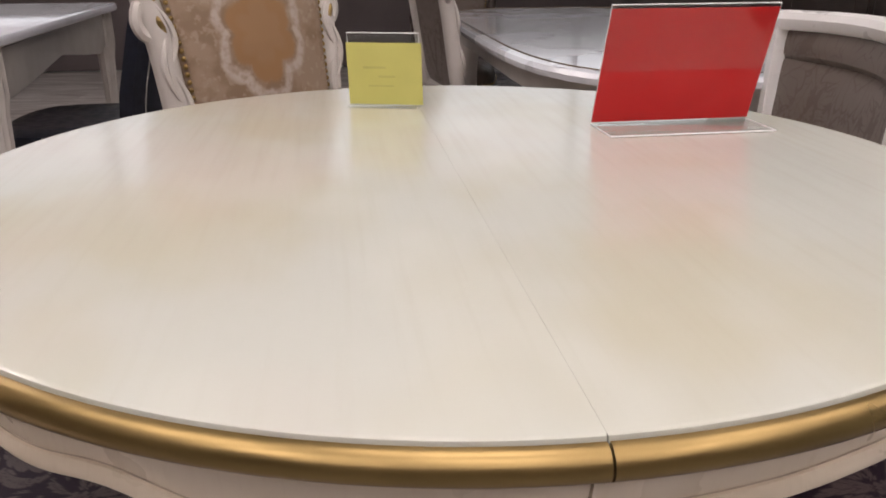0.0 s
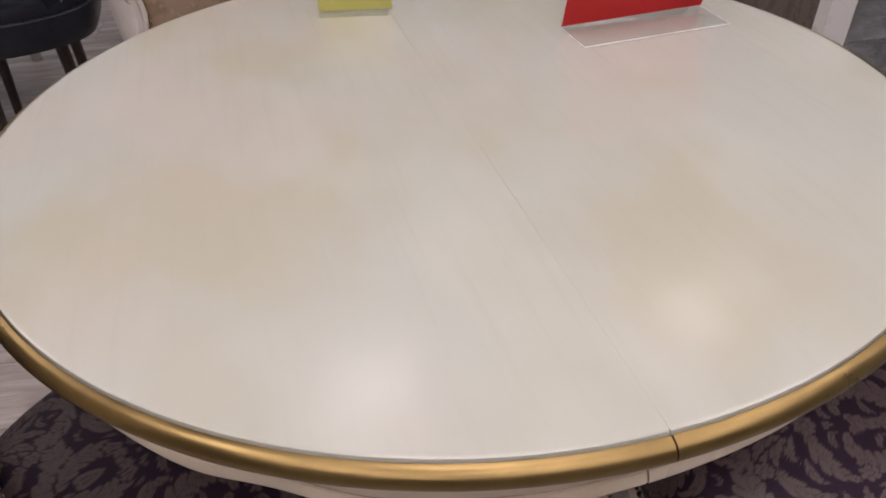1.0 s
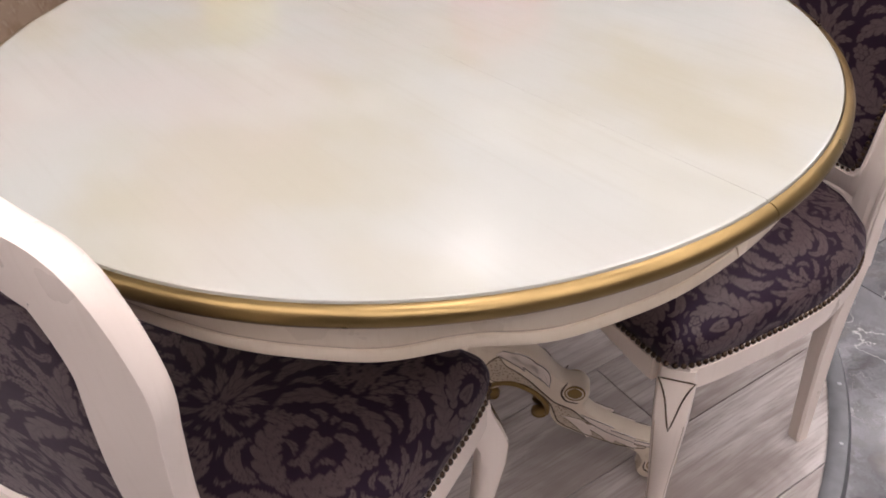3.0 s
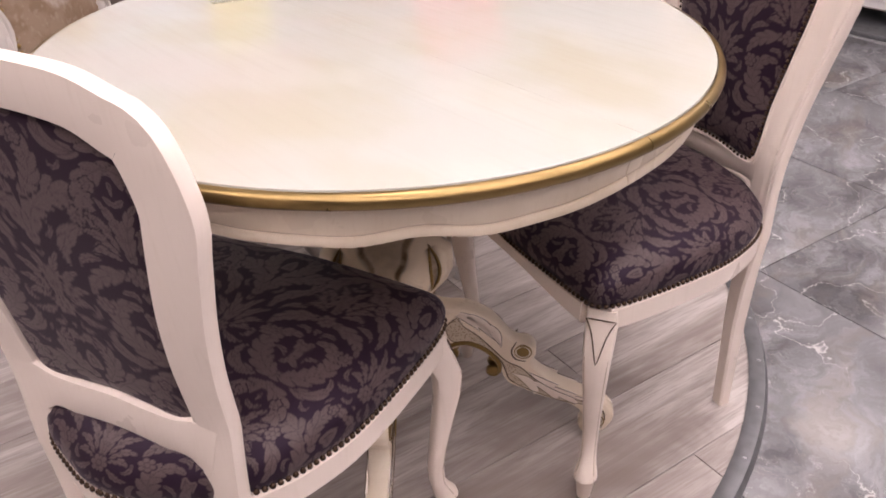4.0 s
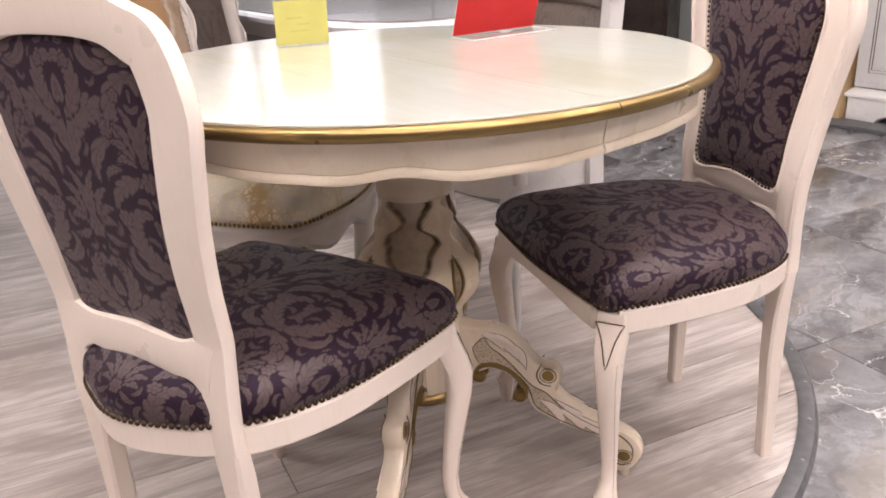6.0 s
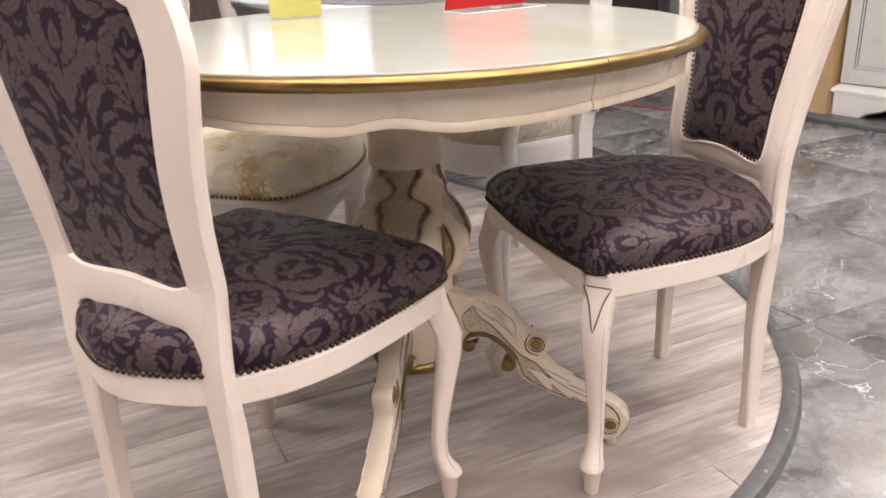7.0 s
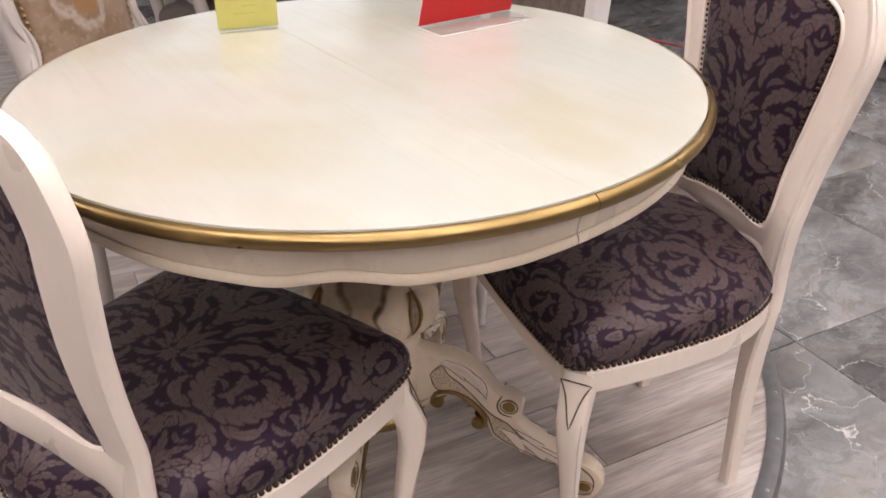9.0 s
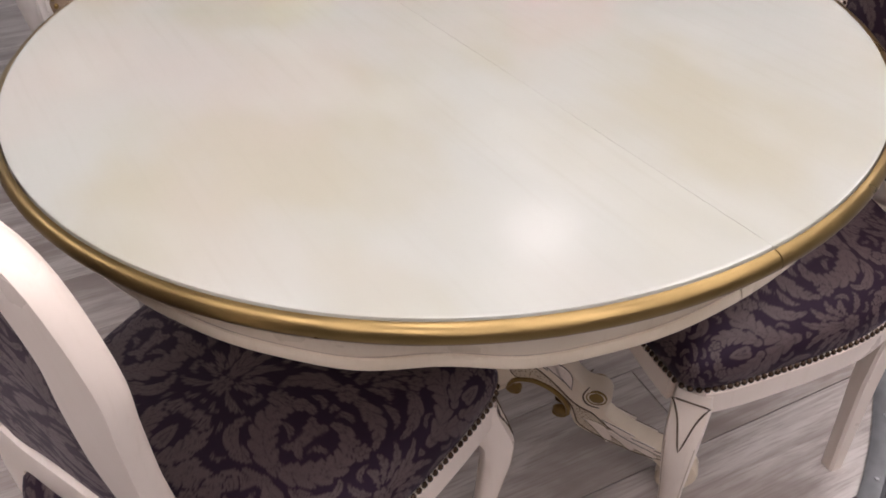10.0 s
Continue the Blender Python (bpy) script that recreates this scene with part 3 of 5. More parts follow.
def metal_strip():
    ob = thing("edge_strip", pose(0, 0, 0), "grey metal transition strip screwed down along the plank edge", "floor strip", "", "structure")
    s = Shape()
    a, b, c, d = (strip_path(o) for o in (-0.003, 0.008, 0.028, 0.036))
    s.loft([[(x, y, z) for x, y in p] for p, z in ((a, 0.0035), (b, 0.0065), (c, 0.0050), (d, -0.010))], closed=False)
    part("strip_profile", s, STEEL, ob)
    head = Shape().lathe([(0.0001, 0.0075), (0.003, 0.0073), (0.0042, 0.006), (0.0042, 0.002)], 10).mesh("screw")
    for i, a in enumerate(range(-88, 11, 8)):
        r = WOOD_R + 0.017
        o = part("screw", head, SCREW, ob)
        o.location = (WOOD_C[0] + r * math.cos(radians(a)), WOOD_C[1] + r * math.sin(radians(a)), 0)


metal_strip()


# ---- the purple dining chairs ----
LEAN = [(0, 0.003), (0.11, 0.004), (0.19, 0.005), (0.26, 0.004), (0.33, 0.001), (0.375, -0.003), (0.42, -0.003), (0.46, -0.001), (0.52, 0), (0.588, -0.01), (0.665, -0.02), (0.742, -0.027), (0.916, -0.0357)]


def back_y(z):
    return between(LEAN, z)


SEAT_HALF = [(0, -0.056), (0.03, -0.0525), (0.067, -0.04), (0.1, -0.0265), (0.118, -0.0155), (0.153, 0.013), (0.173, 0.04), (0.19, 0.075), (0.208, 0.132), (0.217, 0.2), (0.221, 0.27), (0.222, 0.325), (0.2185, 0.365), (0.206, 0.386), (0.18, 0.391), (0.12, 0.396), (0.06, 0.4), (0, 0.402)]
SEAT_Z = 0.403
OPENING = [(0, 0.517), (0.048, 0.513), (0.085, 0.506), (0.108, 0.511), (0.114, 0.54), (0.115, 0.6), (0.124, 0.668), (0.138, 0.748), (0.1435, 0.79), (0.137, 0.822), (0.116, 0.841), (0.077, 0.854), (0.0386, 0.86), (0, 0.862)]
STILE = [(0.137, 0.372, 0.047), (0.1365, 0.45, 0.047), (0.14, 0.53, 0.051), (0.1435, 0.605, 0.056), (0.1545, 0.68, 0.059), (0.169, 0.75, 0.06), (0.1752, 0.795, 0.0615), (0.1605, 0.85, 0.060), (0.134, 0.8655, 0.056), (0.099, 0.879, 0.051), (0.05, 0.8835, 0.0475), (0, 0.8845, 0.047)]
# across the moulding: (share of the half width, depth); the flat side is the rear one
MOULD = [(-1.0, 0.003), (-0.9, 0.0085), (-0.68, 0.0118), (-0.30, 0.0118), (0.20, 0.0120), (0.36, 0.0090), (0.48, 0.0090), (0.58, 0.0112), (0.74, 0.0112), (0.80, 0.0086), (0.88, 0.0086), (0.96, 0.0065), (1.0, 0.002),
         (1.0, -0.006), (0.94, -0.0112), (0.6, -0.0124), (-0.6, -0.0124), (-0.94, -0.0112), (-1.0, -0.006)]


def frame_sweep(points, profile, lift=0.0):
    """Sweeps a moulding along (x, z, width) points that lie in the leaning plane of the back."""
    rings = []
    for i, (x, z, w) in enumerate(points):
        a, b = points[max(i - 1, 0)], points[min(i + 1, len(points) - 1)]
        t = Vector((b[0] - a[0], 0, b[1] - a[1])).normalized()
        side = Vector((t.z, 0, -t.x))
        rings.append([Vector((x, 0, z)) + side * (s * w / 2) for s, d in profile])
        for p, (s, d) in zip(rings[-1], profile):
            p.y = back_y(p.z) + d + lift
    return rings


def seat_loop(per=6):
    return [Vector((p[0], p[1], 0)) for p in spline(mirrored(SEAT_HALF), per, True)]


def scaled_loop(loop, k, z, middle=(0, 0.19)):
    return [(middle[0] + (p.x - middle[0]) * k, middle[1] + (p.y - middle[1]) * k, z) for p in loop]


def nail_row(shape, spots, radius):
    """Domed nail heads at (point, outward) pairs."""
    for p, out in spots:
        out = out.normalized()
        u = out.orthogonal().normalized()
        w = out.cross(u)
        rings = []
        for rr, h in ((1.0, 0.0), (0.8, 0.55), (0.35, 0.85)):
            rings.append([p + (u * math.cos(a) + w * math.sin(a)) * (radius * rr) + out * (radius * h) for a in [k * math.pi / 3 for k in range(6)]])
        shape.loft(rings)


LEG_ROWS = [(0.3962, 0.0231, 0, 5), (0.3818, 0.0236, 0.001, 5), (0.3635, 0.0241, 0.0067, 5), (0.3374, 0.0231, 0.0174, 4.5), (0.3133, 0.0217, 0.026, 4), (0.2748, 0.0193, 0.026, 3.4), (0.2169, 0.0162, 0.0174, 2.8),
            (0.1591, 0.0140, 0.0087, 2.4), (0.1180, 0.0130, 0.0045, 2.2), (0.0880, 0.0135, 0.0065, 2), (0.0700, 0.0160, 0.0130, 2), (0.0580, 0.0196, 0.0195, 2), (0.0500, 0.0202, 0.0215, 2),
            (0.0455, 0.0172, 0.0205, 2), (0.0420, 0.0158, 0.0198, 2), (0.0040, 0.0120, 0.0193, 2), (0, 0.0108, 0.0193, 2)]
DIAG = math.sqrt(0.5)


def front_leg(sign):
    """A cabriole leg: square knee set on the diagonal, thin ankle, small turned-out foot on a pad."""
    rings = []
    for z, r, out, power in LEG_ROWS:
        cx, cy = 0.1985 + out * DIAG, 0.3605 + out * DIAG
        loop = []
        for k in range(20):
            a = k * math.pi / 10 + 0.157
            c, q = math.cos(a), math.sin(a)
            d = (abs(c) ** power + abs(q) ** power) ** (-1 / power)
            u, w = r * d * c, r * d * q
            loop.append((sign * (cx + (u - w) * DIAG), cy + (u + w) * DIAG, z))
        rings.append(loop)
    return Shape().loft(rings)


def knee_line(sign):
    """The carved triangle on the outer face of a knee."""
    radius = [(z, r) for z, r, out, power in reversed(LEG_ROWS)]
    shift = [(z, out) for z, r, out, power in reversed(LEG_ROWS)]
    corners = [(-0.0222, 0.381), (0.0222, 0.381), (0.0, 0.3135)]
    path = []
    for (s0, z0), (s1, z1) in zip(corners, corners[1:] + corners[:1]):
        for k in range(8):
            f = k / 8
            s, z = s0 + (s1 - s0) * f, z0 + (z1 - z0) * f
            if z0 != z1:
                s *= 1 - 0.25 * math.sin(math.pi * f)
            d = between(shift, z) + between(radius, z) + 0.0002
            path.append((sign * (0.1985 + (d - s) * DIAG), 0.3605 + (d + s) * DIAG, z))
    return Shape().tube(path, 0.0012, 5, True)


def edge_line(sign, side):
    """A fine line that runs down one edge of a front leg, from the knee to the foot."""
    radius = [(z, r) for z, r, out, power in reversed(LEG_ROWS)]
    shift = [(z, out) for z, r, out, power in reversed(LEG_ROWS)]
    bend = [(z, power) for z, r, out, power in reversed(LEG_ROWS)]
    path = []
    for k in range(25):
        z = 0.322 - 0.282 * k / 24
        r, q = between(radius, z), between(bend, z)
        s = side * r * 0.80
        d = between(shift, z) + r * (1 - 0.80 ** q) ** (1 / q) + 0.0002
        path.append((sign * (0.1985 + (d - s) * DIAG), 0.3605 + (d + s) * DIAG, z))
    return Shape().tube(path, 0.0006, 4)


def band(loop, first, last, low, high, outer, inner):
    """A rail that follows the seat from one share of its outline to another."""
    m = len(loop)
    rings = []
    for i in range(first, last + 1):
        p, a, b = loop[i % m], loop[(i - 1) % m], loop[(i + 1) % m]
        t = (b - a).normalized()
        n = Vector((t.y, -t.x, 0))
        lo = low(p) if callable(low) else low
        e = 0.004
        section = [(outer - e, lo), (outer, lo + e), (outer, high - e), (outer - e, high), (-inner, high), (-inner, lo)]
        rings.append([(p.x + n.x * d, p.y + n.y * d, z) for d, z in section])
    return Shape().loft(rings)


def upholstered_chair(m, label, group, wood, cloth, back_cloth, nails, rear_cloth=None):
    ob = thing("dining_chair", m, label, "chair", group)
    loop = seat_loop()
    count = len(loop)
    # rear legs and back
    leg_rows = [(0.0, 0.0125, 0.0125), (0.10, 0.0130, 0.0140), (0.20, 0.0145, 0.0158), (0.28, 0.0165, 0.0158), (0.33, 0.0200, 0.0140), (0.375, 0.0230, 0.0119)]
    for sign in (-1, 1):
        rings = []
        for z, hw, hd in leg_rows:
            cx = sign * between(((0, 0.146), (0.2, 0.140), (0.375, 0.1368)), z)
            cy = back_y(z)
            e = 0.004
            rings.append([(cx + x, cy + y, z) for x, y in ((-hw + e, -hd), (hw - e, -hd), (hw, -hd + e), (hw, hd - e), (hw - e, hd), (-hw + e, hd), (-hw, hd - e), (-hw, -hd + e))])
        part("rear_leg", Shape().loft(rings), wood, ob)
        part("front_leg", front_leg(sign), wood, ob)
        part("carved_line", knee_line(sign), PATINA, ob, "dark carved triangle on the knee")
        for side in (-1, 1):
            part("edge_line", edge_line(sign, side), TAUPE_LINE, ob, "fine brown line down the leg")
    right = [tuple(p) for p in spline(STILE, 5)]
    arch = right + [(-x, z, w) for x, z, w in reversed(right[:-1])]
    part("back_frame", Shape().loft(frame_sweep(arch, MOULD)), wood, ob)
    rail = [tuple(p) for p in spline([(-0.137, 0.48, 0.085), (-0.113, 0.486, 0.068), (-0.087, 0.486, 0.051), (-0.043, 0.484, 0.056), (0, 0.4855, 0.058), (0.043, 0.484, 0.056), (0.087, 0.486, 0.051), (0.113, 0.486, 0.068), (0.137, 0.48, 0.085)], 5)]
    part("back_rail", Shape().loft(frame_sweep(rail, MOULD, -0.001)), wood, ob)
    # upholstered back
    hole = [Vector((p[0], p[1], 0)) for p in spline([(x, z, 0) for x, z in mirrored(OPENING)], 5, True)]
    fine_hole = [Vector((p[0], p[1], 0)) for p in spline([(x, z, 0) for x, z in mirrored(OPENING)], 29, True)]
    mid = (0.0, 0.685)
    for name, cover, sign, table in (("back_cushion", back_cloth, 1, ((1.04, 0.0), (0.99, 0.008), (0.94, 0.014), (0.8, 0.020), (0.55, 0.025), (0.25, 0.027), (0.01, 0.027))),
                                     ("back_lining", rear_cloth or back_cloth, -1, ((1.04, 0.001), (0.99, 0.006), (0.9, 0.009), (0.6, 0.011), (0.01, 0.011)))):
        sheet = dense(fine_hole, table, 120, lambda x, z, h: (x, back_y(z) + sign * h, z)).mesh(name)
        part(name, weave_figure(sheet, (1, 0, 0), (0, 0, 1), 0.80), cover, ob)
    # seat
    fine_loop = seat_loop(32)
    table = ((0.97, -0.012), (0.995, 0.000), (1.013, 0.011), (1.016, 0.023), (0.997, 0.036), (0.955, 0.047), (0.89, 0.058), (0.78, 0.067), (0.55, 0.075), (0.3, 0.079), (0.01, 0.080))
    pad = dense(fine_loop, table, 170, lambda x, y, h: (x, y, SEAT_Z + h)).mesh("seat_cushion")
    part("seat_cushion", weave_figure(pad, (1, 0, 0), (0, 1, 0), 0.80, True), cloth, ob)

    def index(x, y):
        return min(range(count), key=lambda i: (loop[i].x - x) ** 2 + (loop[i].y - y) ** 2)
    i1, i2 = index(0.150, 0.011), index(0.2185, 0.365)
    i3 = index(0.185, 0.390)
    part("side_rail", band(loop, i1, i2, 0.361, SEAT_Z, 0.005, 0.018), wood, ob)
    part("side_rail", band(loop, count - i2, count - i1, 0.361, SEAT_Z, 0.005, 0.018), wood, ob)
    part("front_rail", band(loop, i3, count - i3, lambda p: 0.361 + 0.016 * (1 - (p.x / 0.19) ** 2) ** 2, SEAT_Z, 0.004, 0.018), wood, ob)
    part("rear_rail", band(loop, count - i1, count + i1, 0.361, SEAT_Z, 0.002, 0.018), wood, ob)
    trim = Shape()
    spots = []
    for p, t in even(loop, 0.0092):
        out = Vector((t.y, -t.x, 0))
        spots.append((Vector((p.x, p.y, SEAT_Z + 0.0035)) + out * 0.0035, out + Vector((0, 0, 0.25))))
    nail_row(trim, spots, 0.0042)
    part("nail_trim", trim, nails, ob, "row of domed brass nail heads round the seat", "stuff")
    rim = Shape()
    spots = []
    for p, t in even([Vector((mid[0] + (q.x - mid[0]) * 0.982, mid[1] + (q.y - mid[1]) * 0.988, 0)) for q in hole], 0.0088):
        spots.append((Vector((p.x, back_y(p.y) + 0.0125, p.y)), Vector((t.y * 0.3, 1, -t.x * 0.3))))
    bead = [(q.x * 1.05, back_y(q.y) + 0.0122, mid[1] + (q.y - mid[1]) * 1.022) for q in hole]
    part("opening_bead", Shape().tube(bead, 0.0030, 6, True), wood, ob, "fine raised bead round the opening")
    nail_row(rim, spots, 0.0031)
    part("nail_trim", rim, nails, ob, "row of small brass nail heads round the back", "stuff")
    return ob


def chair_at(x, y, facing):
    """A pose for a chair that stands at x, y (middle of its rear feet) and faces that way, in degrees from the x axis."""
    return pose(x, y, 0, 0, 0, facing - 90)


chair_a = upholstered_chair(chair_at(-0.510, -0.188, 23.7), "ivory dining chair with purple leaf damask by the table",
                            "purple dining chairs", IVORY, PURPLE, PURPLE, BRASS)
copy_thing(chair_a, chair_at(0.5355, -0.2472, 165.8))


# ---- the round table ----
TZ = 0.752
TX, TY = 0.4665, 0.4785  # half lengths of the top across and along its joint


def round_half(profile, steps, start, end, shift=0.0):
    """Half of a form that follows the top's rim; profile: (share of the half length, metres added, height)."""
    s = Shape()
    cols = []
    for i in range(steps + 1):
        a = radians(start + (end - start) * i / steps)
        cols.append(s.ring([((TX * k + d) * math.cos(a) + shift, (TY * k + d) * math.sin(a), z) for k, d, z in profile]))
    for a, b in zip(cols, cols[1:]):
        s.bridge(a, b, False)
    s.f.append(tuple(cols[0]))
    s.f.append(tuple(reversed(cols[-1])))
    return s


def apron_low(a):
    """Height of the apron's lower edge at an angle: a little bracket with two scallops in every quarter."""
    f = (a + 122 + 45) % 90 - 45
    return 0.6825 + 0.0045 * math.cos(radians(f * 19)) * math.exp(-(f / 15) ** 2) - 0.004 * math.exp(-((abs(f) - 17) / 8) ** 2) + 0.004 * min(1, max(0, (abs(f) - 24) / 14))


LIFT = 0.004


def scroll_leg_outline():
    top = [(0.040, 0.330), (0.090, 0.309), (0.136, 0.308), (0.178, 0.285), (0.208, 0.246), (0.224, 0.234), (0.243, 0.232), (0.255, 0.221), (0.256, 0.203), (0.249, 0.185),
           (0.262, 0.166), (0.292, 0.141), (0.328, 0.121), (0.362, 0.108), (0.386, 0.094), (0.400, 0.074), (0.402, 0.052), (0.388, 0.024), (0.368, 0.012), (0.350, 0.014)]
    low = [(0.340, 0.030), (0.346, 0.054), (0.336, 0.076), (0.314, 0.090), (0.274, 0.101), (0.238, 0.117), (0.212, 0.130), (0.200, 0.147), (0.190, 0.178), (0.166, 0.206), (0.137, 0.217),
           (0.112, 0.207), (0.096, 0.189), (0.074, 0.170), (0.040, 0.160)]
    return [(p[0], p[1] + LIFT) for p in spline([(*p, 0) for p in top + low], 3)]


VASE = ((0.312, 0.062), (0.330, 0.076), (0.350, 0.092), (0.370, 0.100), (0.388, 0.102), (0.410, 0.098), (0.430, 0.089), (0.455, 0.074), (0.480, 0.061), (0.505, 0.054), (0.530, 0.053))
RECESS = ((0.312, 0.020), (0.395, 0.021), (0.420, 0.025), (0.440, 0.036), (0.456, 0.042), (0.468, 0.034), (0.480, 0.018), (0.495, 0.014), (0.507, 0.019), (0.517, 0.031), (0.525, 0.033), (0.530, 0.024))
VASE_TURN = -129.0


def carved_vase():
    """The vase of the pedestal: four keyhole recesses between raised leaves with grooved lobes."""
    s = Shape()
    n, rows = 288, 96
    glaze = []
    rings = []
    for j in range(rows + 1):
        z = 0.314 + (0.5295 - 0.314) * j / rows
        r0, w0 = between(VASE, z), between(RECESS, z)
        row = []
        for i in range(n):
            a = 360.0 * i / n
            f = (a - VASE_TURN + 45) % 90 - 45
            side = abs(f)
            d = radians(side) * r0
            w = w0 + 0.0035 * math.sin(z * 150 + (1.5 if f > 0 else 0.0))
            gap = d - w
            high = 1 / (1 + math.exp(-gap / 0.0011))
            slant = (z - 0.332) * 1.0 + d * (1.0 if z < 0.44 else -1.3)
            lobe = math.exp(-((z - (0.372 if d > 0.03 else 0.455)) / 0.020) ** 2) + math.exp(-((z - 0.490) / 0.016) ** 2)
            groove = max(0.0, math.cos(slant * 2 * math.pi / 0.0085) - 0.55) / 0.45 * min(1.0, lobe) * high * (1 if gap < 0.030 else 0)
            edge = math.exp(-(gap / 0.0032) ** 2)
            mid = math.exp(-((45 - side) / 5.0) ** 2) * (1 if 0.337 < z < 0.430 else 0)
            swell = 0.003 * math.sin(min(1.0, max(0.0, gap / 0.03)) * math.pi)
            r = r0 + high * (0.0115 + swell) - groove * 0.0011 - mid * 0.006
            row.append((r * math.cos(radians(a)), r * math.sin(radians(a)), z))
            glaze.append(min(1.0, 0.9 * edge + 0.42 * (1 - high) + 0.45 * groove + 0.75 * mid))
        rings.append(row)
    s.loft(rings)
    me = s.mesh("carved_vase", 80)
    me.attributes.new("glaze", "FLOAT", "POINT").data.foreach_set("value", glaze)
    return me


def pedestal_table():
    ob = thing("pedestal_table", pose(0, 0, 0), "round cream extending dining table with gold edge and carved pedestal", "table")
    for side in (0, 1):
        a0, a1 = (-90, 90) if side == 0 else (90, 270)
        gap = 0.0004 * (1 if side == 0 else -1)
        prof = [(0.0, 0.0, TZ), (0.25, 0.0, TZ), (0.55, 0.0, TZ), (0.8, 0.0, TZ), (1, -0.0040, TZ), (1, -0.0016, TZ), (1, -0.0005, TZ - 0.0004), (1, 0.0, TZ - 0.0016), (1, 0.0, TZ - 0.019), (0.65, 0.0, TZ - 0.019), (0.0, 0.0, TZ - 0.019)]
        top = round_half(prof, 72, a0, a1, gap)
        part("tabletop_leaf", top, TOP, ob, "glossy cream varnished half of the round top")
        prof = [(1, 0.0016 + 0.0105 * math.sin(radians(k)) * (1 if k < 180 else 0.1), TZ - 0.0112 + 0.0094 * math.cos(radians(k))) for k in range(0, 360, 15)]
        edge = round_half(prof + prof[:1], 90, a0 + 0.03, a1 - 0.03, gap)
        part("edge_moulding", edge, GOLD, ob, "half-round gold painted edge moulding")
        skirt = Shape()
        cols = []
        n = 120
        for i in range(n + 1):
            a = a0 + 0.06 + (a1 - a0 - 0.12) * i / n
            zb = apron_low(a)
            c, s = math.cos(radians(a)), math.sin(radians(a))
            pts = [(-0.010, TZ - 0.019), (-0.0125, TZ - 0.028), (-0.0165, zb + 0.022), (-0.0178, zb + 0.0135), (-0.0183, zb + 0.0118), (-0.0162, zb + 0.0108), (-0.0150, zb + 0.0082), (-0.0137, zb + 0.0040), (-0.0150, zb), (-0.0215, zb - 0.001), (-0.040, zb), (-0.040, TZ - 0.019)]
            cols.append([((TX + d) * c + gap, (TY + d) * s, z) for d, z in pts])
        skirt.loft(cols)
        part("apron", skirt, CREAM, ob, "cream apron with a scalloped lower bead")
        line = []
        for i in range(n + 1):
            a = a0 + 0.06 + (a1 - a0 - 0.12) * i / n
            line.append(((TX - 0.0178) * math.cos(radians(a)) + gap, (TY - 0.0178) * math.sin(radians(a)), apron_low(a) + 0.0120))
        part("apron_line", Shape().tube(line, 0.0004, 4), TAUPE_LINE, ob, "fine brown line above the bead")
    under = Shape().box((-0.30, -0.12, 0.677), (0.30, 0.12, 0.7325), 0.006)
    part("top_support", under, CREAM, ob)
    part("joint_tongue", Shape().box((-0.004, -TY + 0.002, TZ - 0.015), (0.004, TY - 0.002, TZ - 0.00025)), TOP, ob)
    # pedestal
    neck = Shape().lathe([(0.0, 0.677), (0.095, 0.677), (0.095, 0.667), (0.072, 0.657), (0.0655, 0.635), (0.0635, 0.59), (0.0635, 0.546), (0.0655, 0.542), (0.0655, 0.535), (0.0640, 0.531), (0.0630, 0.526), (0.050, 0.525)], 48)
    part("column", neck, CREAM, ob, "smooth cream column neck")
    hub = Shape().lathe([(0, 0.324), (0.074, 0.324), (0.072, 0.307), (0.074, 0.292), (0.076, 0.272), (0.076, 0.172), (0.073, 0.163), (0, 0.163)], 48)
    part("hub", hub, CREAM, ob, "cream hub between the legs")
    part("carved_vase", carved_vase(), CARVED, ob, "bulging vase carved with acanthus leaves in cream and brown")
    for k in range(4):
        a0 = VASE_TURN + 45 + 90 * k
        for off in (-3.4, 3.4):
            path = []
            for q in range(13):
                f = q / 12
                z = 0.436 - 0.088 * f
                a = radians(a0 + off * math.sin(math.pi * f) * 1.5)
                r = between(VASE, z) + 0.011
                path.append((r * math.cos(a), r * math.sin(a), z))
            part("gilt_leaf_edge", Shape().tube(path, [0.0008 + 0.0026 * math.sin(math.pi * q / 12) for q in range(13)], 6), GOLD, ob, "gold painted leaf edge")
    ring = Shape().lathe([(0.06, 0.158), (0.073, 0.163), (0.079, 0.158), (0.081, 0.151), (0.077, 0.144), (0.06, 0.144), (0.06, 0.158)], 40)
    part("base_ring", ring, GOLD, ob, "gold ring under the hub")
    # four scroll legs
    outline = scroll_leg_outline()
    leg_me = Shape().slab(outline, 0.046, 0.009).mesh("scroll_leg")

    def disc(r, t):
        return Shape().lathe([(0.0, t * 1.25), (r * 0.5, t * 1.2), (r * 0.66, t * 1.05), (r * 0.72, t * 0.78), (r * 0.80, t * 0.78), (r * 0.86, t * 1.1), (r * 0.95, t * 1.05), (r, t * 0.6), (r, -t * 0.6)], 24).mesh("scroll_eye")
    eye_big, eye_small = disc(0.0165, 0.007), disc(0.0125, 0.006)

    def curl(points, rad):
        s = Shape()
        path = spline([(u, 0.0233, w + LIFT) for u, w in points], 5)
        taper = [rad * (0.45 + 0.55 * math.sin(math.pi * (k + 0.5) / len(path))) for k in range(len(path))]
        s.tube(path, taper, 6)
        s.tube([(x, -y, z) for x, y, z in path], taper, 6)
        return s
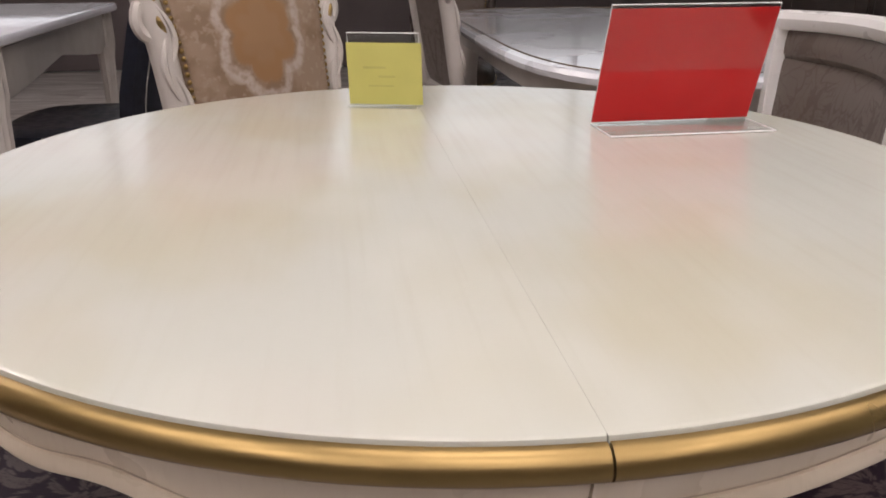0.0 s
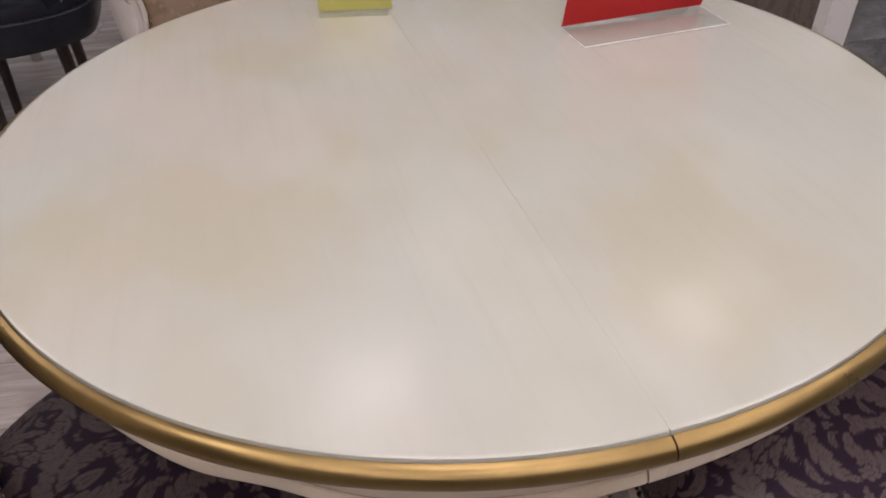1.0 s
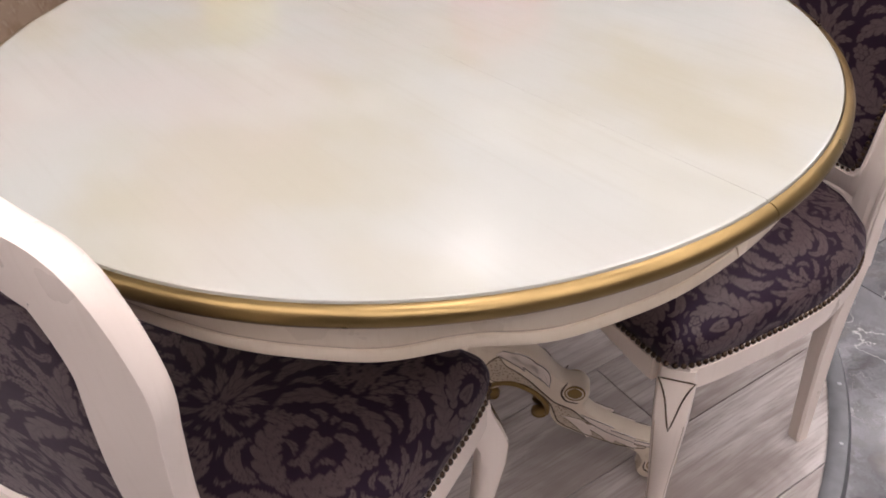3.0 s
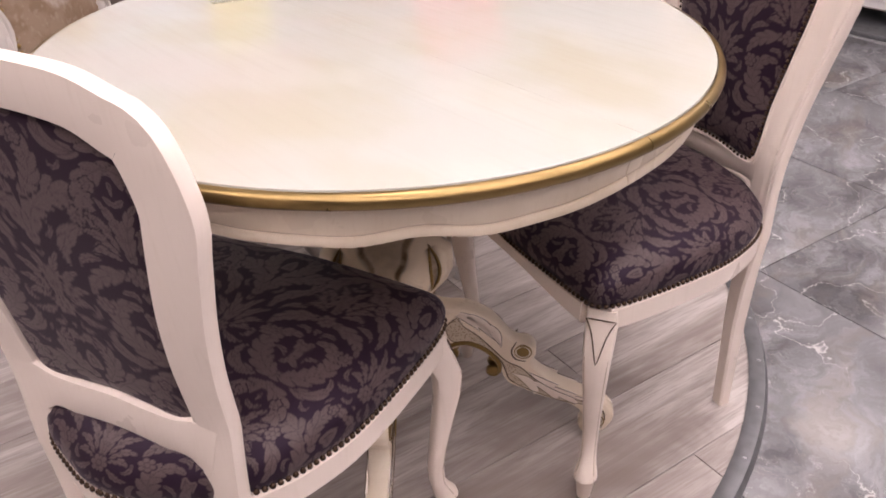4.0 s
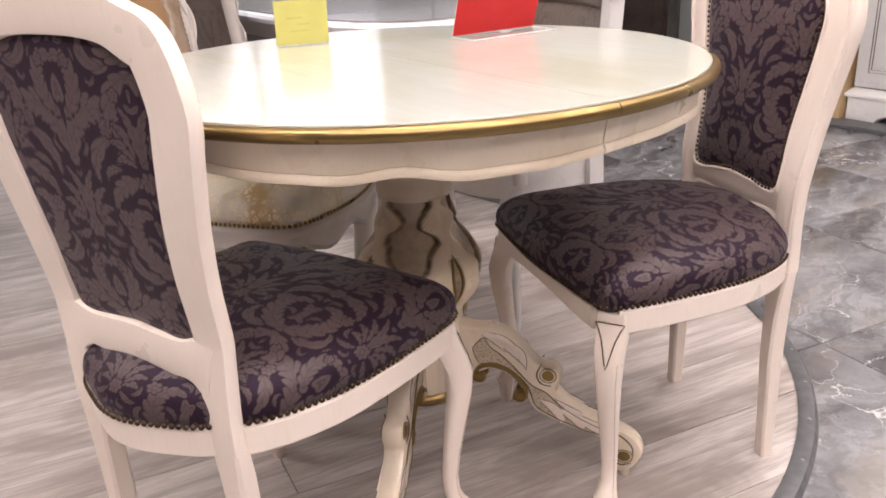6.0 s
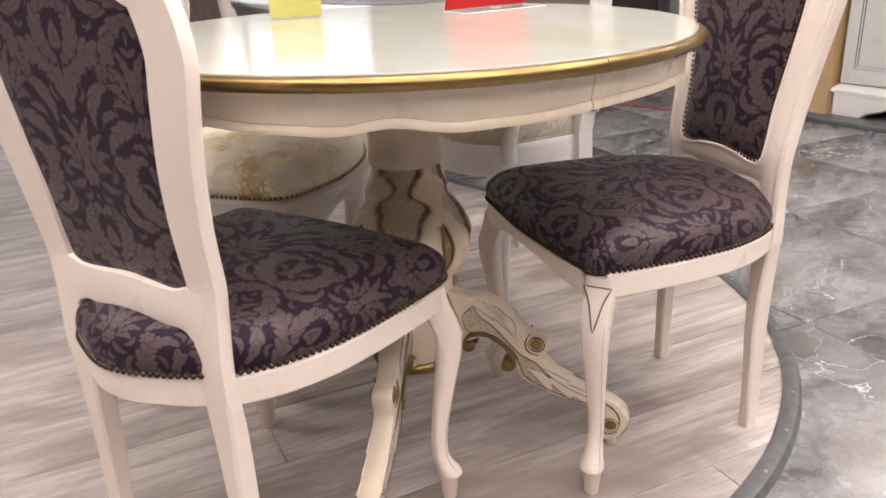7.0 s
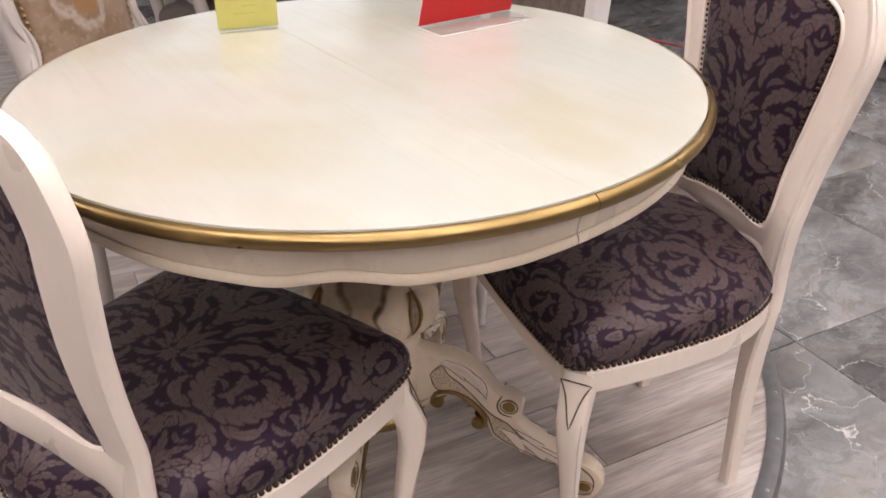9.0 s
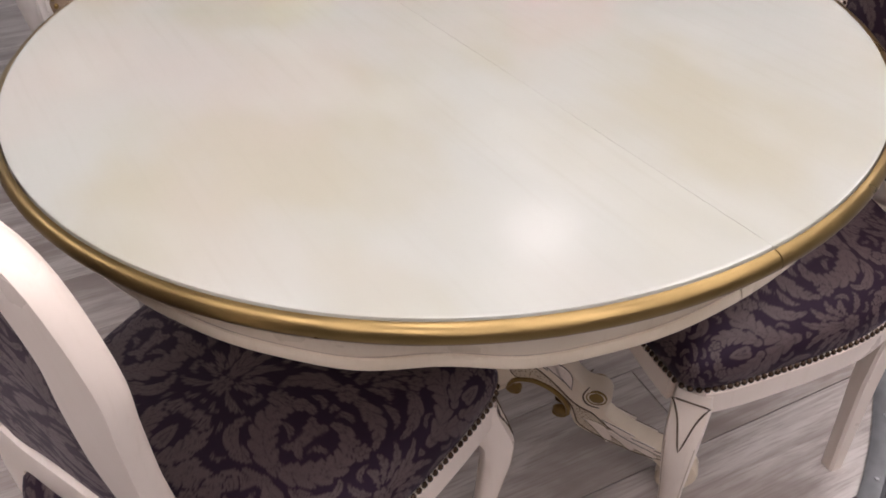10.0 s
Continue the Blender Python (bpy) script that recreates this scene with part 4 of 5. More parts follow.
    def gathered(lines, rad):
        whole = Shape()
        for line in lines:
            piece = curl(line, rad)
            base = len(whole.v)
            whole.v += piece.v
            whole.f += [tuple(i + base for i in q) for q in piece.f]
        return whole

    ground_line = [(0.098, 0.262), (0.118, 0.286), (0.130, 0.268), (0.148, 0.254), (0.166, 0.236), (0.186, 0.212), (0.206, 0.190), (0.232, 0.176), (0.252, 0.155), (0.285, 0.130), (0.325, 0.110), (0.350, 0.100),
                   (0.344, 0.094), (0.310, 0.098), (0.268, 0.113), (0.232, 0.130), (0.212, 0.145), (0.205, 0.165), (0.196, 0.190), (0.176, 0.212), (0.140, 0.226), (0.108, 0.232)]
    both = Shape()
    loop = [(p[0], p[1] + LIFT) for p in spline([(*p, 0) for p in ground_line], 3, True)]
    for sgn in (-1, 1):
        both.slab(loop, 0.004, 0.001, lambda u, w, d, sgn=sgn: (u, sgn * 0.0225 + d, w))
    ground_me = both.mesh("stippled_ground")
    # leaves: base, tip, bow, breadth
    leaves = Shape()
    veins = []
    for (x0, z0), (x1, z1), bow, wide in (((0.120, 0.296), (0.158, 0.258), 0.008, 0.0095), ((0.138, 0.294), (0.182, 0.240), 0.008, 0.0105), ((0.162, 0.279), (0.196, 0.224), 0.007, 0.0095),
                                          ((0.262, 0.114), (0.214, 0.162), -0.009, 0.0095), ((0.300, 0.104), (0.240, 0.146), -0.008, 0.009), ((0.336, 0.094), (0.276, 0.122), -0.005, 0.0075),
                                          ((0.296, 0.135), (0.246, 0.166), 0.005, 0.007), ((0.332, 0.113), (0.268, 0.142), 0.003, 0.006), ((0.362, 0.102), (0.306, 0.117), 0.002, 0.0045)):
        ax, az = x1 - x0, z1 - z0
        ln = math.hypot(ax, az)
        tx, tz = ax / ln, az / ln

        def at(f, off):
            b = bow * math.sin(math.pi * f) + off
            return (x0 + ax * f - tz * b, z0 + az * f + tx * b)

        def breadth(f):
            return 1.06 * wide * (0.35 + 0.65 * math.sin(math.pi * min(1, 0.15 + f * 0.85))) * (1 - f ** 5)
        up = [at(k / 12, breadth(k / 12)) for k in range(13)]
        dn = [at(k / 12, -breadth(k / 12)) for k in range(12, -1, -1)]
        ring = [(u, w + LIFT) for u, w in up + dn[1:]]
        for sgn in (-1, 1):
            leaves.slab(ring, 0.0052, 0.0022, lambda u, w, d, sgn=sgn: (u, sgn * 0.0222 + d, w))
        veins.append(up)
        veins.append(list(reversed(dn)))
        for off in (-0.35, 0.25):
            veins.append([at(f, off * breadth(f)) for f in (0.15, 0.35, 0.55, 0.72)])
    leaves_me = leaves.mesh("carved_foliage")
    veins_me = gathered([[(u, w) for u, w in v] for v in veins], 0.00075)
    for k, p in enumerate(veins_me.v):
        veins_me.v[k] = (p[0], p[1] * 1.02 + math.copysign(0.0003, p[1]), p[2])
    veins_me = veins_me.mesh("brown_outline")
    border_me = gathered([ground_line[:12], ground_line[11:] + ground_line[:1]], 0.0012)
    for k, p in enumerate(border_me.v):
        border_me.v[k] = (p[0], p[1] + math.copysign(0.0012, p[1]), p[2])
    border_me = border_me.mesh("brown_outline")
    scroll_me = gathered([[(0.100, 0.204), (0.112, 0.222), (0.140, 0.228), (0.172, 0.212), (0.192, 0.184), (0.194, 0.160)]], 0.0062).mesh("gilt_scroll")
    rim_me = gathered([[(0.222, 0.238), (0.214, 0.214), (0.222, 0.196), (0.240, 0.192)], [(0.352, 0.058), (0.352, 0.040), (0.366, 0.030), (0.384, 0.036)], [(0.340, 0.106), (0.364, 0.096), (0.383, 0.076), (0.387, 0.054)]], 0.0016).mesh("brown_outline")
    pad_me = Shape().lathe([(0.0, 0.0), (0.009, 0.0), (0.010, 0.002), (0.010, 0.034), (0.0, 0.034)], 16, at=(0.372, 0, 0)).mesh("foot_pad")
    for k in range(4):
        turn = radians((-48.5, 41.5, 131.5, -133.5)[k])
        leg = part("scroll_leg", leg_me, CREAM, ob, "carved scrolled leg, cream with gold touches")
        leg.rotation_euler = (0, 0, turn)
        leg.scale = (1.0, 0.80, 0.911)
        part("stippled_ground", ground_me, STIPPLE, leg, "punched ground with brown dots")
        part("carved_foliage", leaves_me, IVORY, leg, "pale carved leaves")
        part("brown_outline", veins_me, PATINA, leg, "fine brown glazed lines of the carving", "stuff")
        part("brown_outline", border_me, PATINA, leg, "fine brown glazed lines of the carving", "stuff")
        part("brown_outline", rim_me, PATINA, leg, "fine brown glazed lines of the carving", "stuff")
        part("gilt_scroll", scroll_me, GOLD, leg, "gold painted scroll under the knee")
        part("foot_pad", pad_me, CREAM, leg)
        for (u, w), me in (((0.234, 0.214), eye_big), ((0.371, 0.050), eye_big), ((0.182, 0.160), eye_small), ((0.108, 0.196), eye_small)):
            for sgn in (1, -1):
                o = part("scroll_eye", me, GOLD, leg)
                o.location = (u, sgn * 0.0165, w + LIFT)
                o.rotation_euler = (radians(-90 * sgn), 0, 0)
    return ob


pedestal_table()


# ---- price stands on the table ----
def red_stand():
    ob = thing("sign_holder", pose(0.2855, 0.150, TZ + 0.0006, 0, 0, 1.5), "clear acrylic stand with blank red paper on the round table", "sign")
    tip = radians(18)

    def sheet(x0, x1, h0, h1, y0, y1):
        s = Shape()
        s.loft([[(x, y - h * math.sin(tip), 0.0025 + h * math.cos(tip)) for x, y in ((x0, y0), (x1, y0), (x1, y1), (x0, y1))] for h in (h0, h1)])
        return s
    part("paper", sheet(-0.0980, 0.0980, 0.002, 0.140, -0.0006, 0.0006), RED, ob, "plain red paper")
    for name, shape in (("front_pane", sheet(-0.0980, 0.0980, 0.0665, 0.1445, -0.0030, -0.0014)), ("rear_pane", sheet(-0.0980, 0.0980, 0.0008, 0.1445, 0.0012, 0.0030)),
                        ("foot_plate", Shape().box((-0.0980, -0.068, 0.0), (0.0980, 0.003, 0.0020), 0.0006))):
        part(name, shape, ACRYLIC, ob).visible_shadow = False
    for name, path in (("pane_edge", [(-0.0980, 0.003, 0.001), (-0.0980, 0.1445), (0.0980, 0.1445), (0.0980, 0.003, 0.001)]), ("plate_edge", None)):
        if path:
            pts = [(p[0], -p[1] * math.sin(tip) if len(p) == 2 else 0.0, 0.0025 + p[1] * math.cos(tip)) for p in path]
        else:
            pts = [(-0.0980, 0.0, 0.002), (-0.0980, -0.068, 0.002), (0.0980, -0.068, 0.002), (0.0980, 0.0, 0.002)]
        part(name, Shape().tube(pts, 0.0009, 5), EDGE_GLOSS, ob, "pale cut edge of the acrylic").visible_shadow = False
    return ob


def yellow_stand():
    ob = thing("card_holder", pose(-0.043, 0.318, TZ + 0.0006, 0, 0, -15), "small clear acrylic holder with yellow price card on the table", "sign")
    back = radians(8)

    def sheet(x0, x1, h0, h1, y0, y1):
        s = Shape()
        s.loft([[(x, y - h * math.sin(back), 0.002 + h * math.cos(back)) for x, y in ((x0, y0), (x1, y0), (x1, y1), (x0, y1))] for h in (h0, h1)])
        return s
    part("paper", sheet(-0.048, 0.051, 0.000, 0.082, -0.0042, -0.0036), LEMON, ob, "yellow price card")
    for name, shape in (("front_pane", sheet(-0.047, 0.047, 0.001, 0.091, -0.0030, -0.0015)), ("rear_pane", sheet(-0.047, 0.047, 0.001, 0.094, 0.0015, 0.0030)),
                        ("foot_plate", Shape().box((-0.047, -0.026, 0.0), (0.047, 0.020, 0.002), 0.0006))):
        part(name, shape, ACRYLIC, ob).visible_shadow = False
    rim = [(-0.047, 0.080), (-0.047, 0.094), (0.047, 0.094), (0.047, 0.080)]
    part("pane_edge", Shape().tube([(x, -h * math.sin(back) + 0.002, 0.002 + h * math.cos(back)) for x, h in rim], 0.0008, 5), EDGE_GLOSS, ob, "pale cut edge of the acrylic").visible_shadow = False
    for x, h0, h1, w in ((-0.012, 0.048, 0.051, 0.03), (0.004, 0.036, 0.039, 0.022), (-0.004, 0.024, 0.026, 0.034)):
        part("print_bar", sheet(x - w / 2, x + w / 2, h0, h1, -0.0046, -0.0043), INK, ob)
    return ob


red_stand()
yellow_stand()


# ---- neighbouring furniture ----
def carved_armchair(m, label, wood, cloth, back_cloth, group):
    """A wide Rococo chair: carved open frame, bowed seat, cabriole legs."""
    ob = thing("carved_chair", m, label, "chair", group)
    seat = [Vector((p[0], p[1], 0)) for p in spline([(x, y, 0) for x, y in mirrored([(0, -0.03), (0.12, -0.025), (0.185, 0.0), (0.222, 0.11), (0.240, 0.24), (0.244, 0.31), (0.232, 0.352), (0.19, 0.380), (0.10, 0.410), (0, 0.420)])], 5, True)]
    top = Shape().loft([scaled_loop(seat, k, 0.418 + h, (0, 0.22)) for k, h in ((0.95, -0.02), (0.985, 0.0), (1.0, 0.015), (0.985, 0.035), (0.92, 0.055), (0.75, 0.070), (0.45, 0.078), (0.02, 0.08))])
    part("seat_cushion", top, cloth, ob)
    rail = Shape()
    rings = []
    n = len(seat)
    for i, p in enumerate(seat + seat[:1]):
        a, b = seat[(i - 1) % n], seat[(i + 1) % n]
        t = (b - a).normalized()
        q = Vector((t.y, -t.x, 0))
        lo = 0.358 - 0.012 * math.cos(p.x * 40) * (1 if p.y > 0.36 else 0.3)
        rings.append([(p.x + q.x * d, p.y + q.y * d, z) for d, z in ((0.002, lo), (0.008, lo + 0.01), (0.003, lo + 0.022), (0.009, 0.408), (0.004, 0.416), (-0.02, 0.416), (-0.02, lo))])
    rail.loft(rings, True, False)
    part("seat_rail", rail, wood, ob)
    trim = Shape()
    nail_row(trim, [(Vector((p.x, p.y, 0.420)) + Vector((t.y, -t.x, 0)) * 0.003, Vector((t.y, -t.x, 0.2))) for p, t in even(seat, 0.0105)], 0.0044)
    part("nail_trim", trim, GOLD, ob, "row of gilt nail heads round the seat", "stuff")
    for sx in (-1, 1):
        path = spline([(sx * 0.211, 0.335, 0.405), (sx * 0.215, 0.345, 0.35), (sx * 0.207, 0.345, 0.25), (sx * 0.193, 0.335, 0.13), (sx * 0.197, 0.345, 0.06), (sx * 0.207, 0.363, 0.022), (sx * 0.209, 0.365, 0.0)], 5)
        radii = [between(((0, 0.03), (0.2, 0.034), (0.5, 0.021), (0.75, 0.014), (0.88, 0.017), (0.95, 0.024), (1, 0.018)), k / (len(path) - 1)) for k in range(len(path))]
        leg = part("front_leg", Shape().tube(path, radii, 12), wood, ob)
        orn = Shape()
        for k in range(5):
            a = radians(-60 + 30 * k) + (0.8 if sx > 0 else math.pi - 0.8)
            orn.tube(spline([(sx * 0.213 + 0.030 * math.cos(a), 0.340 + 0.030 * math.sin(a), 0.385), (sx * 0.213 + 0.037 * math.cos(a), 0.340 + 0.037 * math.sin(a), 0.35), (sx * 0.207 + 0.022 * math.cos(a), 0.337 + 0.022 * math.sin(a), 0.29)], 4), 0.0030, 5)
        part("knee_carving", orn, wood, leg, "shell carving on the knee")
        boss = part("knee_boss", Shape().lathe([(0.0, 0.010), (0.007, 0.009), (0.012, 0.005), (0.014, 0.0)], 16), GOLD, leg, "gilt oval boss on the knee")
        boss.matrix_basis = pose(sx * 0.236, 0.367, 0.357, -90, 0, -sx * 45) @ Matrix.Diagonal((0.8, 1.5, 1.0, 1.0))
        back = [(sx * 0.185, -0.03, 0.0), (sx * 0.180, 0.0, 0.2), (sx * 0.176, 0.0, 0.42), (sx * 0.172, -0.03, 0.60), (sx * 0.180, -0.06, 0.80), (sx * 0.192, -0.09, 0.93), (sx * 0.150, -0.115, 1.03), (0, -0.125, 1.08)]
        path = spline(back, 6)
        part("stile", Shape().tube(path, [between(((0, 0.016), (0.35, 0.021), (0.7, 0.022), (1, 0.022)), k / (len(path) - 1)) for k in range(len(path))], 10), wood, ob)
        scroll = Shape().tube(spline([(sx * 0.188, -0.062, 0.815), (sx * 0.206, -0.065, 0.825), (sx * 0.214, -0.068, 0.845), (sx * 0.206, -0.07, 0.868), (sx * 0.192, -0.07, 0.862), (sx * 0.195, -0.07, 0.845)], 5), 0.010, 7)
        part("stile_scroll", scroll, wood, ob)
        leaves = Shape()
        for z0, z1, side in ((0.60, 0.70, 1), (0.66, 0.76, -1), (0.72, 0.82, 1), (0.78, 0.87, -1)):
            base = [between(((0.55, 0.172), (0.60, 0.172), (0.80, 0.180), (0.93, 0.192)), z0 + (z1 - z0) * k / 4) for k in range(5)]
            leaves.tube(spline([(sx * (base[k] + side * 0.016 * math.sin(math.pi * k / 4)), between(((0.55, -0.022), (0.60, -0.03), (0.80, -0.06), (0.93, -0.09)), z0 + (z1 - z0) * k / 4) + 0.021, z0 + (z1 - z0) * k / 4) for k in range(5)], 3),
                        [0.002 + 0.004 * math.sin(math.pi * k / 12) for k in range(13)], 6)
        part("stile_carving", leaves, wood, ob, "carved leaves winding up the stile")
        for z, tilt in ((0.835, 20), (0.880, -14)):
            drop = part("stile_inlay", Shape().lathe([(0.0, 0.005), (0.006, 0.004), (0.009, 0.0)], 14), GOLD, ob, "dark gilt drop let into the stile")
            drop.matrix_basis = pose(sx * between(((0.80, 0.180), (0.93, 0.192)), z), between(((0.80, -0.06), (0.93, -0.09)), z) + 0.0195, z, -90, sx * tilt, 0) @ Matrix.Diagonal((0.7, 2.1, 1.0, 1.0))
    part("bottom_rail", Shape().tube(spline([(-0.174, -0.02, 0.545), (0, -0.012, 0.56), (0.174, -0.02, 0.545)], 6), 0.018, 8), wood, ob)
    hole = [Vector((p[0], p[1], 0)) for p in spline([(x, z, 0) for x, z in mirrored([(0, 0.56), (0.10, 0.56), (0.150, 0.58), (0.153, 0.65), (0.159, 0.78), (0.170, 0.92), (0.14, 1.0), (0.07, 1.045), (0, 1.055)])], 5, True)]
    for sgn, bulge, name, mat in ((1, 0.035, "back_cushion", back_cloth), (-1, 0.012, "back_lining", back_cloth)):
        sheet = dense([Vector((p[0], p[1], 0)) for p in spline([(q.x, q.y, 0) for q in hole], 5, True)], ((1.04, 0.0), (0.98, 0.4 * bulge), (0.9, 0.7 * bulge), (0.65, 0.92 * bulge), (0.3, bulge), (0.01, bulge)), 60,
                      lambda x, z, h: (x, between(((0.5, -0.01), (0.6, -0.03), (0.8, -0.06), (1.1, -0.125)), z) + sgn * h, z)).mesh(name)
        part(name, weave_figure(sheet, (1, 0, 0), (0, 0, 1), 1.25), mat, ob)
    rim = Shape()
    spots = []
    for p, t in even([Vector((q.x * 0.97, 0.8 + (q.y - 0.8) * 0.97, 0)) for q in hole], 0.0125):
        spots.append((Vector((p.x, between(((0.5, -0.01), (0.6, -0.03), (0.8, -0.06), (1.1, -0.125)), p.y) + 0.016, p.y)), Vector((0, 1, 0))))
    nail_row(rim, spots, 0.005)
    part("nail_trim", rim, GOLD, ob, "row of gilt nail heads round the back", "stuff")
    return ob


carved_armchair(chair_at(-0.209, 0.676, -45), "antique white carved chair with gold damask by the table", GREYED, STRAW, OCHRE, "carved chairs")


def panel_back_chair(m):
    """A low open-arm chair: broad taupe back under a thick moulded rail, bowed seat, short posts under the arms."""
    ob = thing("upholstered_chair", m, "cream open-arm chair with taupe damask back and pale seat", "chair")
    seat = [Vector(p) for p in spline([(x, y, 0) for x, y in mirrored([(0, -0.02), (0.17, -0.018), (0.215, 0.01), (0.235, 0.12), (0.240, 0.20), (0.222, 0.255), (0.145, 0.31), (0, 0.335)])], 5, True)]
    part("seat_cushion", Shape().loft([scaled_loop(seat, k, 0.44 + h, (0, 0.16)) for k, h in ((0.93, -0.012), (0.97, 0.004), (0.985, 0.02), (0.965, 0.042), (0.9, 0.056), (0.6, 0.066), (0.02, 0.068))]), PALE, ob, "pale woven seat pad")
    part("piping", Shape().tube(scaled_loop(seat, 0.972, 0.444, (0, 0.16)), 0.0032, 6, True), PALE, ob)
    part("seat_rail", Shape().loft([scaled_loop(seat, k, z, (0, 0.16)) for k, z in ((0.93, 0.366), (0.985, 0.367), (1.0, 0.374), (0.992, 0.384), (1.006, 0.394), (1.010, 0.428), (1.002, 0.437), (0.985, 0.441), (0.9, 0.441))]), WHITE, ob)
    for sx in (-1, 1):
        part("front_leg", Shape().tube(spline([(sx * 0.212, 0.205, 0.39), (sx * 0.221, 0.222, 0.32), (sx * 0.207, 0.215, 0.18), (sx * 0.199, 0.205, 0.06), (sx * 0.207, 0.215, 0.0)], 5), [between(((0, 0.030), (0.25, 0.028), (0.7, 0.015), (0.9, 0.015), (1, 0.020)), k / 20) for k in range(21)], 12), WHITE, ob)
        part("arm_post", Shape().tube(spline([(sx * 0.234, 0.206, 0.40), (sx * 0.240, 0.206, 0.46), (sx * 0.246, 0.188, 0.54), (sx * 0.252, 0.192, 0.60)], 5), [between(((0, 0.020), (0.4, 0.018), (1, 0.014)), k / 15) for k in range(16)], 10), WHITE, ob)
        part("arm", Shape().tube(spline([(sx * 0.252, 0.225, 0.592), (sx * 0.254, 0.19, 0.612), (sx * 0.258, 0.08, 0.617), (sx * 0.274, -0.03, 0.640)], 5), 0.016, 10), WHITE, ob)
        part("rear_leg", Shape().loft([[(sx * between(((0, 0.215), (0.45, 0.228), (0.6, 0.262), (0.82, 0.272)), z) + x, y0 + y, z) for x, y in ((-0.016, -0.018), (0.016, -0.018), (0.016, 0.018), (-0.016, 0.018))] for z, y0 in ((0.0, -0.05), (0.2, 0.0), (0.45, 0.012), (0.65, 0.002), (0.812, -0.006))]), WHITE, ob)

    def arch(x):
        return -0.006 * (x / 0.27) ** 2

    def wrap(x):
        return 0.075 * (x / 0.27) ** 2 - 0.02
    columns = []
    for q in range(17):
        x = -0.264 + 0.033 * q
        thick = 0.030 * math.sqrt(max(0.05, 1 - (x / 0.270) ** 4))
        columns.append([(x, -0.012 + wrap(x) * (z - 0.40) / 0.4 - 0.055 * (z - 0.5) / 0.30 + y * thick, z + arch(x) * (z - 0.5) / 0.3) for y, z in ((-0.6, 0.50), (0.5, 0.50), (0.9, 0.53), (1.0, 0.60), (1.0, 0.70), (0.9, 0.752), (0.7, 0.760), (1.05, 0.770), (1.1, 0.790), (0.8, 0.814), (-0.6, 0.814), (-0.7, 0.65))])
    part("back_cushion", Shape().loft(columns), TAUPE, ob)
    part("back_rail", Shape().tube(spline([(-0.24, -0.012, 0.505), (0, -0.012, 0.512), (0.24, -0.012, 0.505)], 6), 0.016, 8), WHITE, ob)
    prof = [(-0.020, 0.812), (0.024, 0.812), (0.031, 0.819), (0.034, 0.832), (0.026, 0.843), (0.004, 0.847), (-0.024, 0.842), (-0.028, 0.825)]
    part("crest_rail", Shape().loft([[(x, y - 0.066 + wrap(x), z + arch(x)) for y, z in prof] for x in [-0.304 + 0.038 * q for q in range(17)]]), WHITE, ob, "thick moulded cream top rail")
    return ob


panel_back_chair(chair_at(0.665, 0.430, 168))


def oval_table():
    ob = thing("oval_table", pose(0.72, 1.655, -0.038), "large antique white oval dining table with a glossy top", "table")

    def oval(k, z, a=0.43, b=0.95, p=4.0):
        out = []
        for i in range(64):
            t = i * math.pi / 32
            c, s = math.cos(t), math.sin(t)
            r = (abs(c) ** p + abs(s) ** p) ** (-1 / p)
            out.append((a * r * c + k * c, b * r * s + k * s, z))
        return out
    part("tabletop", Shape().loft([oval(-0.03, 0.728), oval(0.0, 0.732), oval(0.004, 0.745), oval(-0.002, 0.755), oval(-0.018, 0.758), oval(-0.024, 0.758), oval(-0.2, 0.758)]), plain("glossy_pale_blue_white", (0.80, 0.82, 0.88), 0.25, 0.0, 0.04, 5, coat=1.0, coat_rough=0.08), ob)
    part("dark_inlay", Shape().tube([(x, y, z) for x, y, z in oval(-0.028, 0.7585)], 0.0022, 5, True), PATINA, ob)
    part("apron", Shape().loft([oval(-0.05, 0.672), oval(-0.045, 0.676), oval(-0.045, 0.70), oval(-0.035, 0.715), oval(-0.03, 0.727)]), GREYED, ob)
    for sx in (-1, 1):
        for sy in (-1, 1):
            path = spline([(sx * 0.30, sy * 0.72, 0.66), (sx * 0.32, sy * 0.75, 0.55), (sx * 0.30, sy * 0.73, 0.3), (sx * 0.29, sy * 0.71, 0.1), (sx * 0.31, sy * 0.74, 0.038)], 5)
            part("leg", Shape().tube(path, [between(((0, 0.05), (0.25, 0.048), (0.8, 0.022), (1, 0.03)), k / (len(path) - 1)) for k in range(len(path))], 10), GREYED, ob)
    return ob


oval_table()


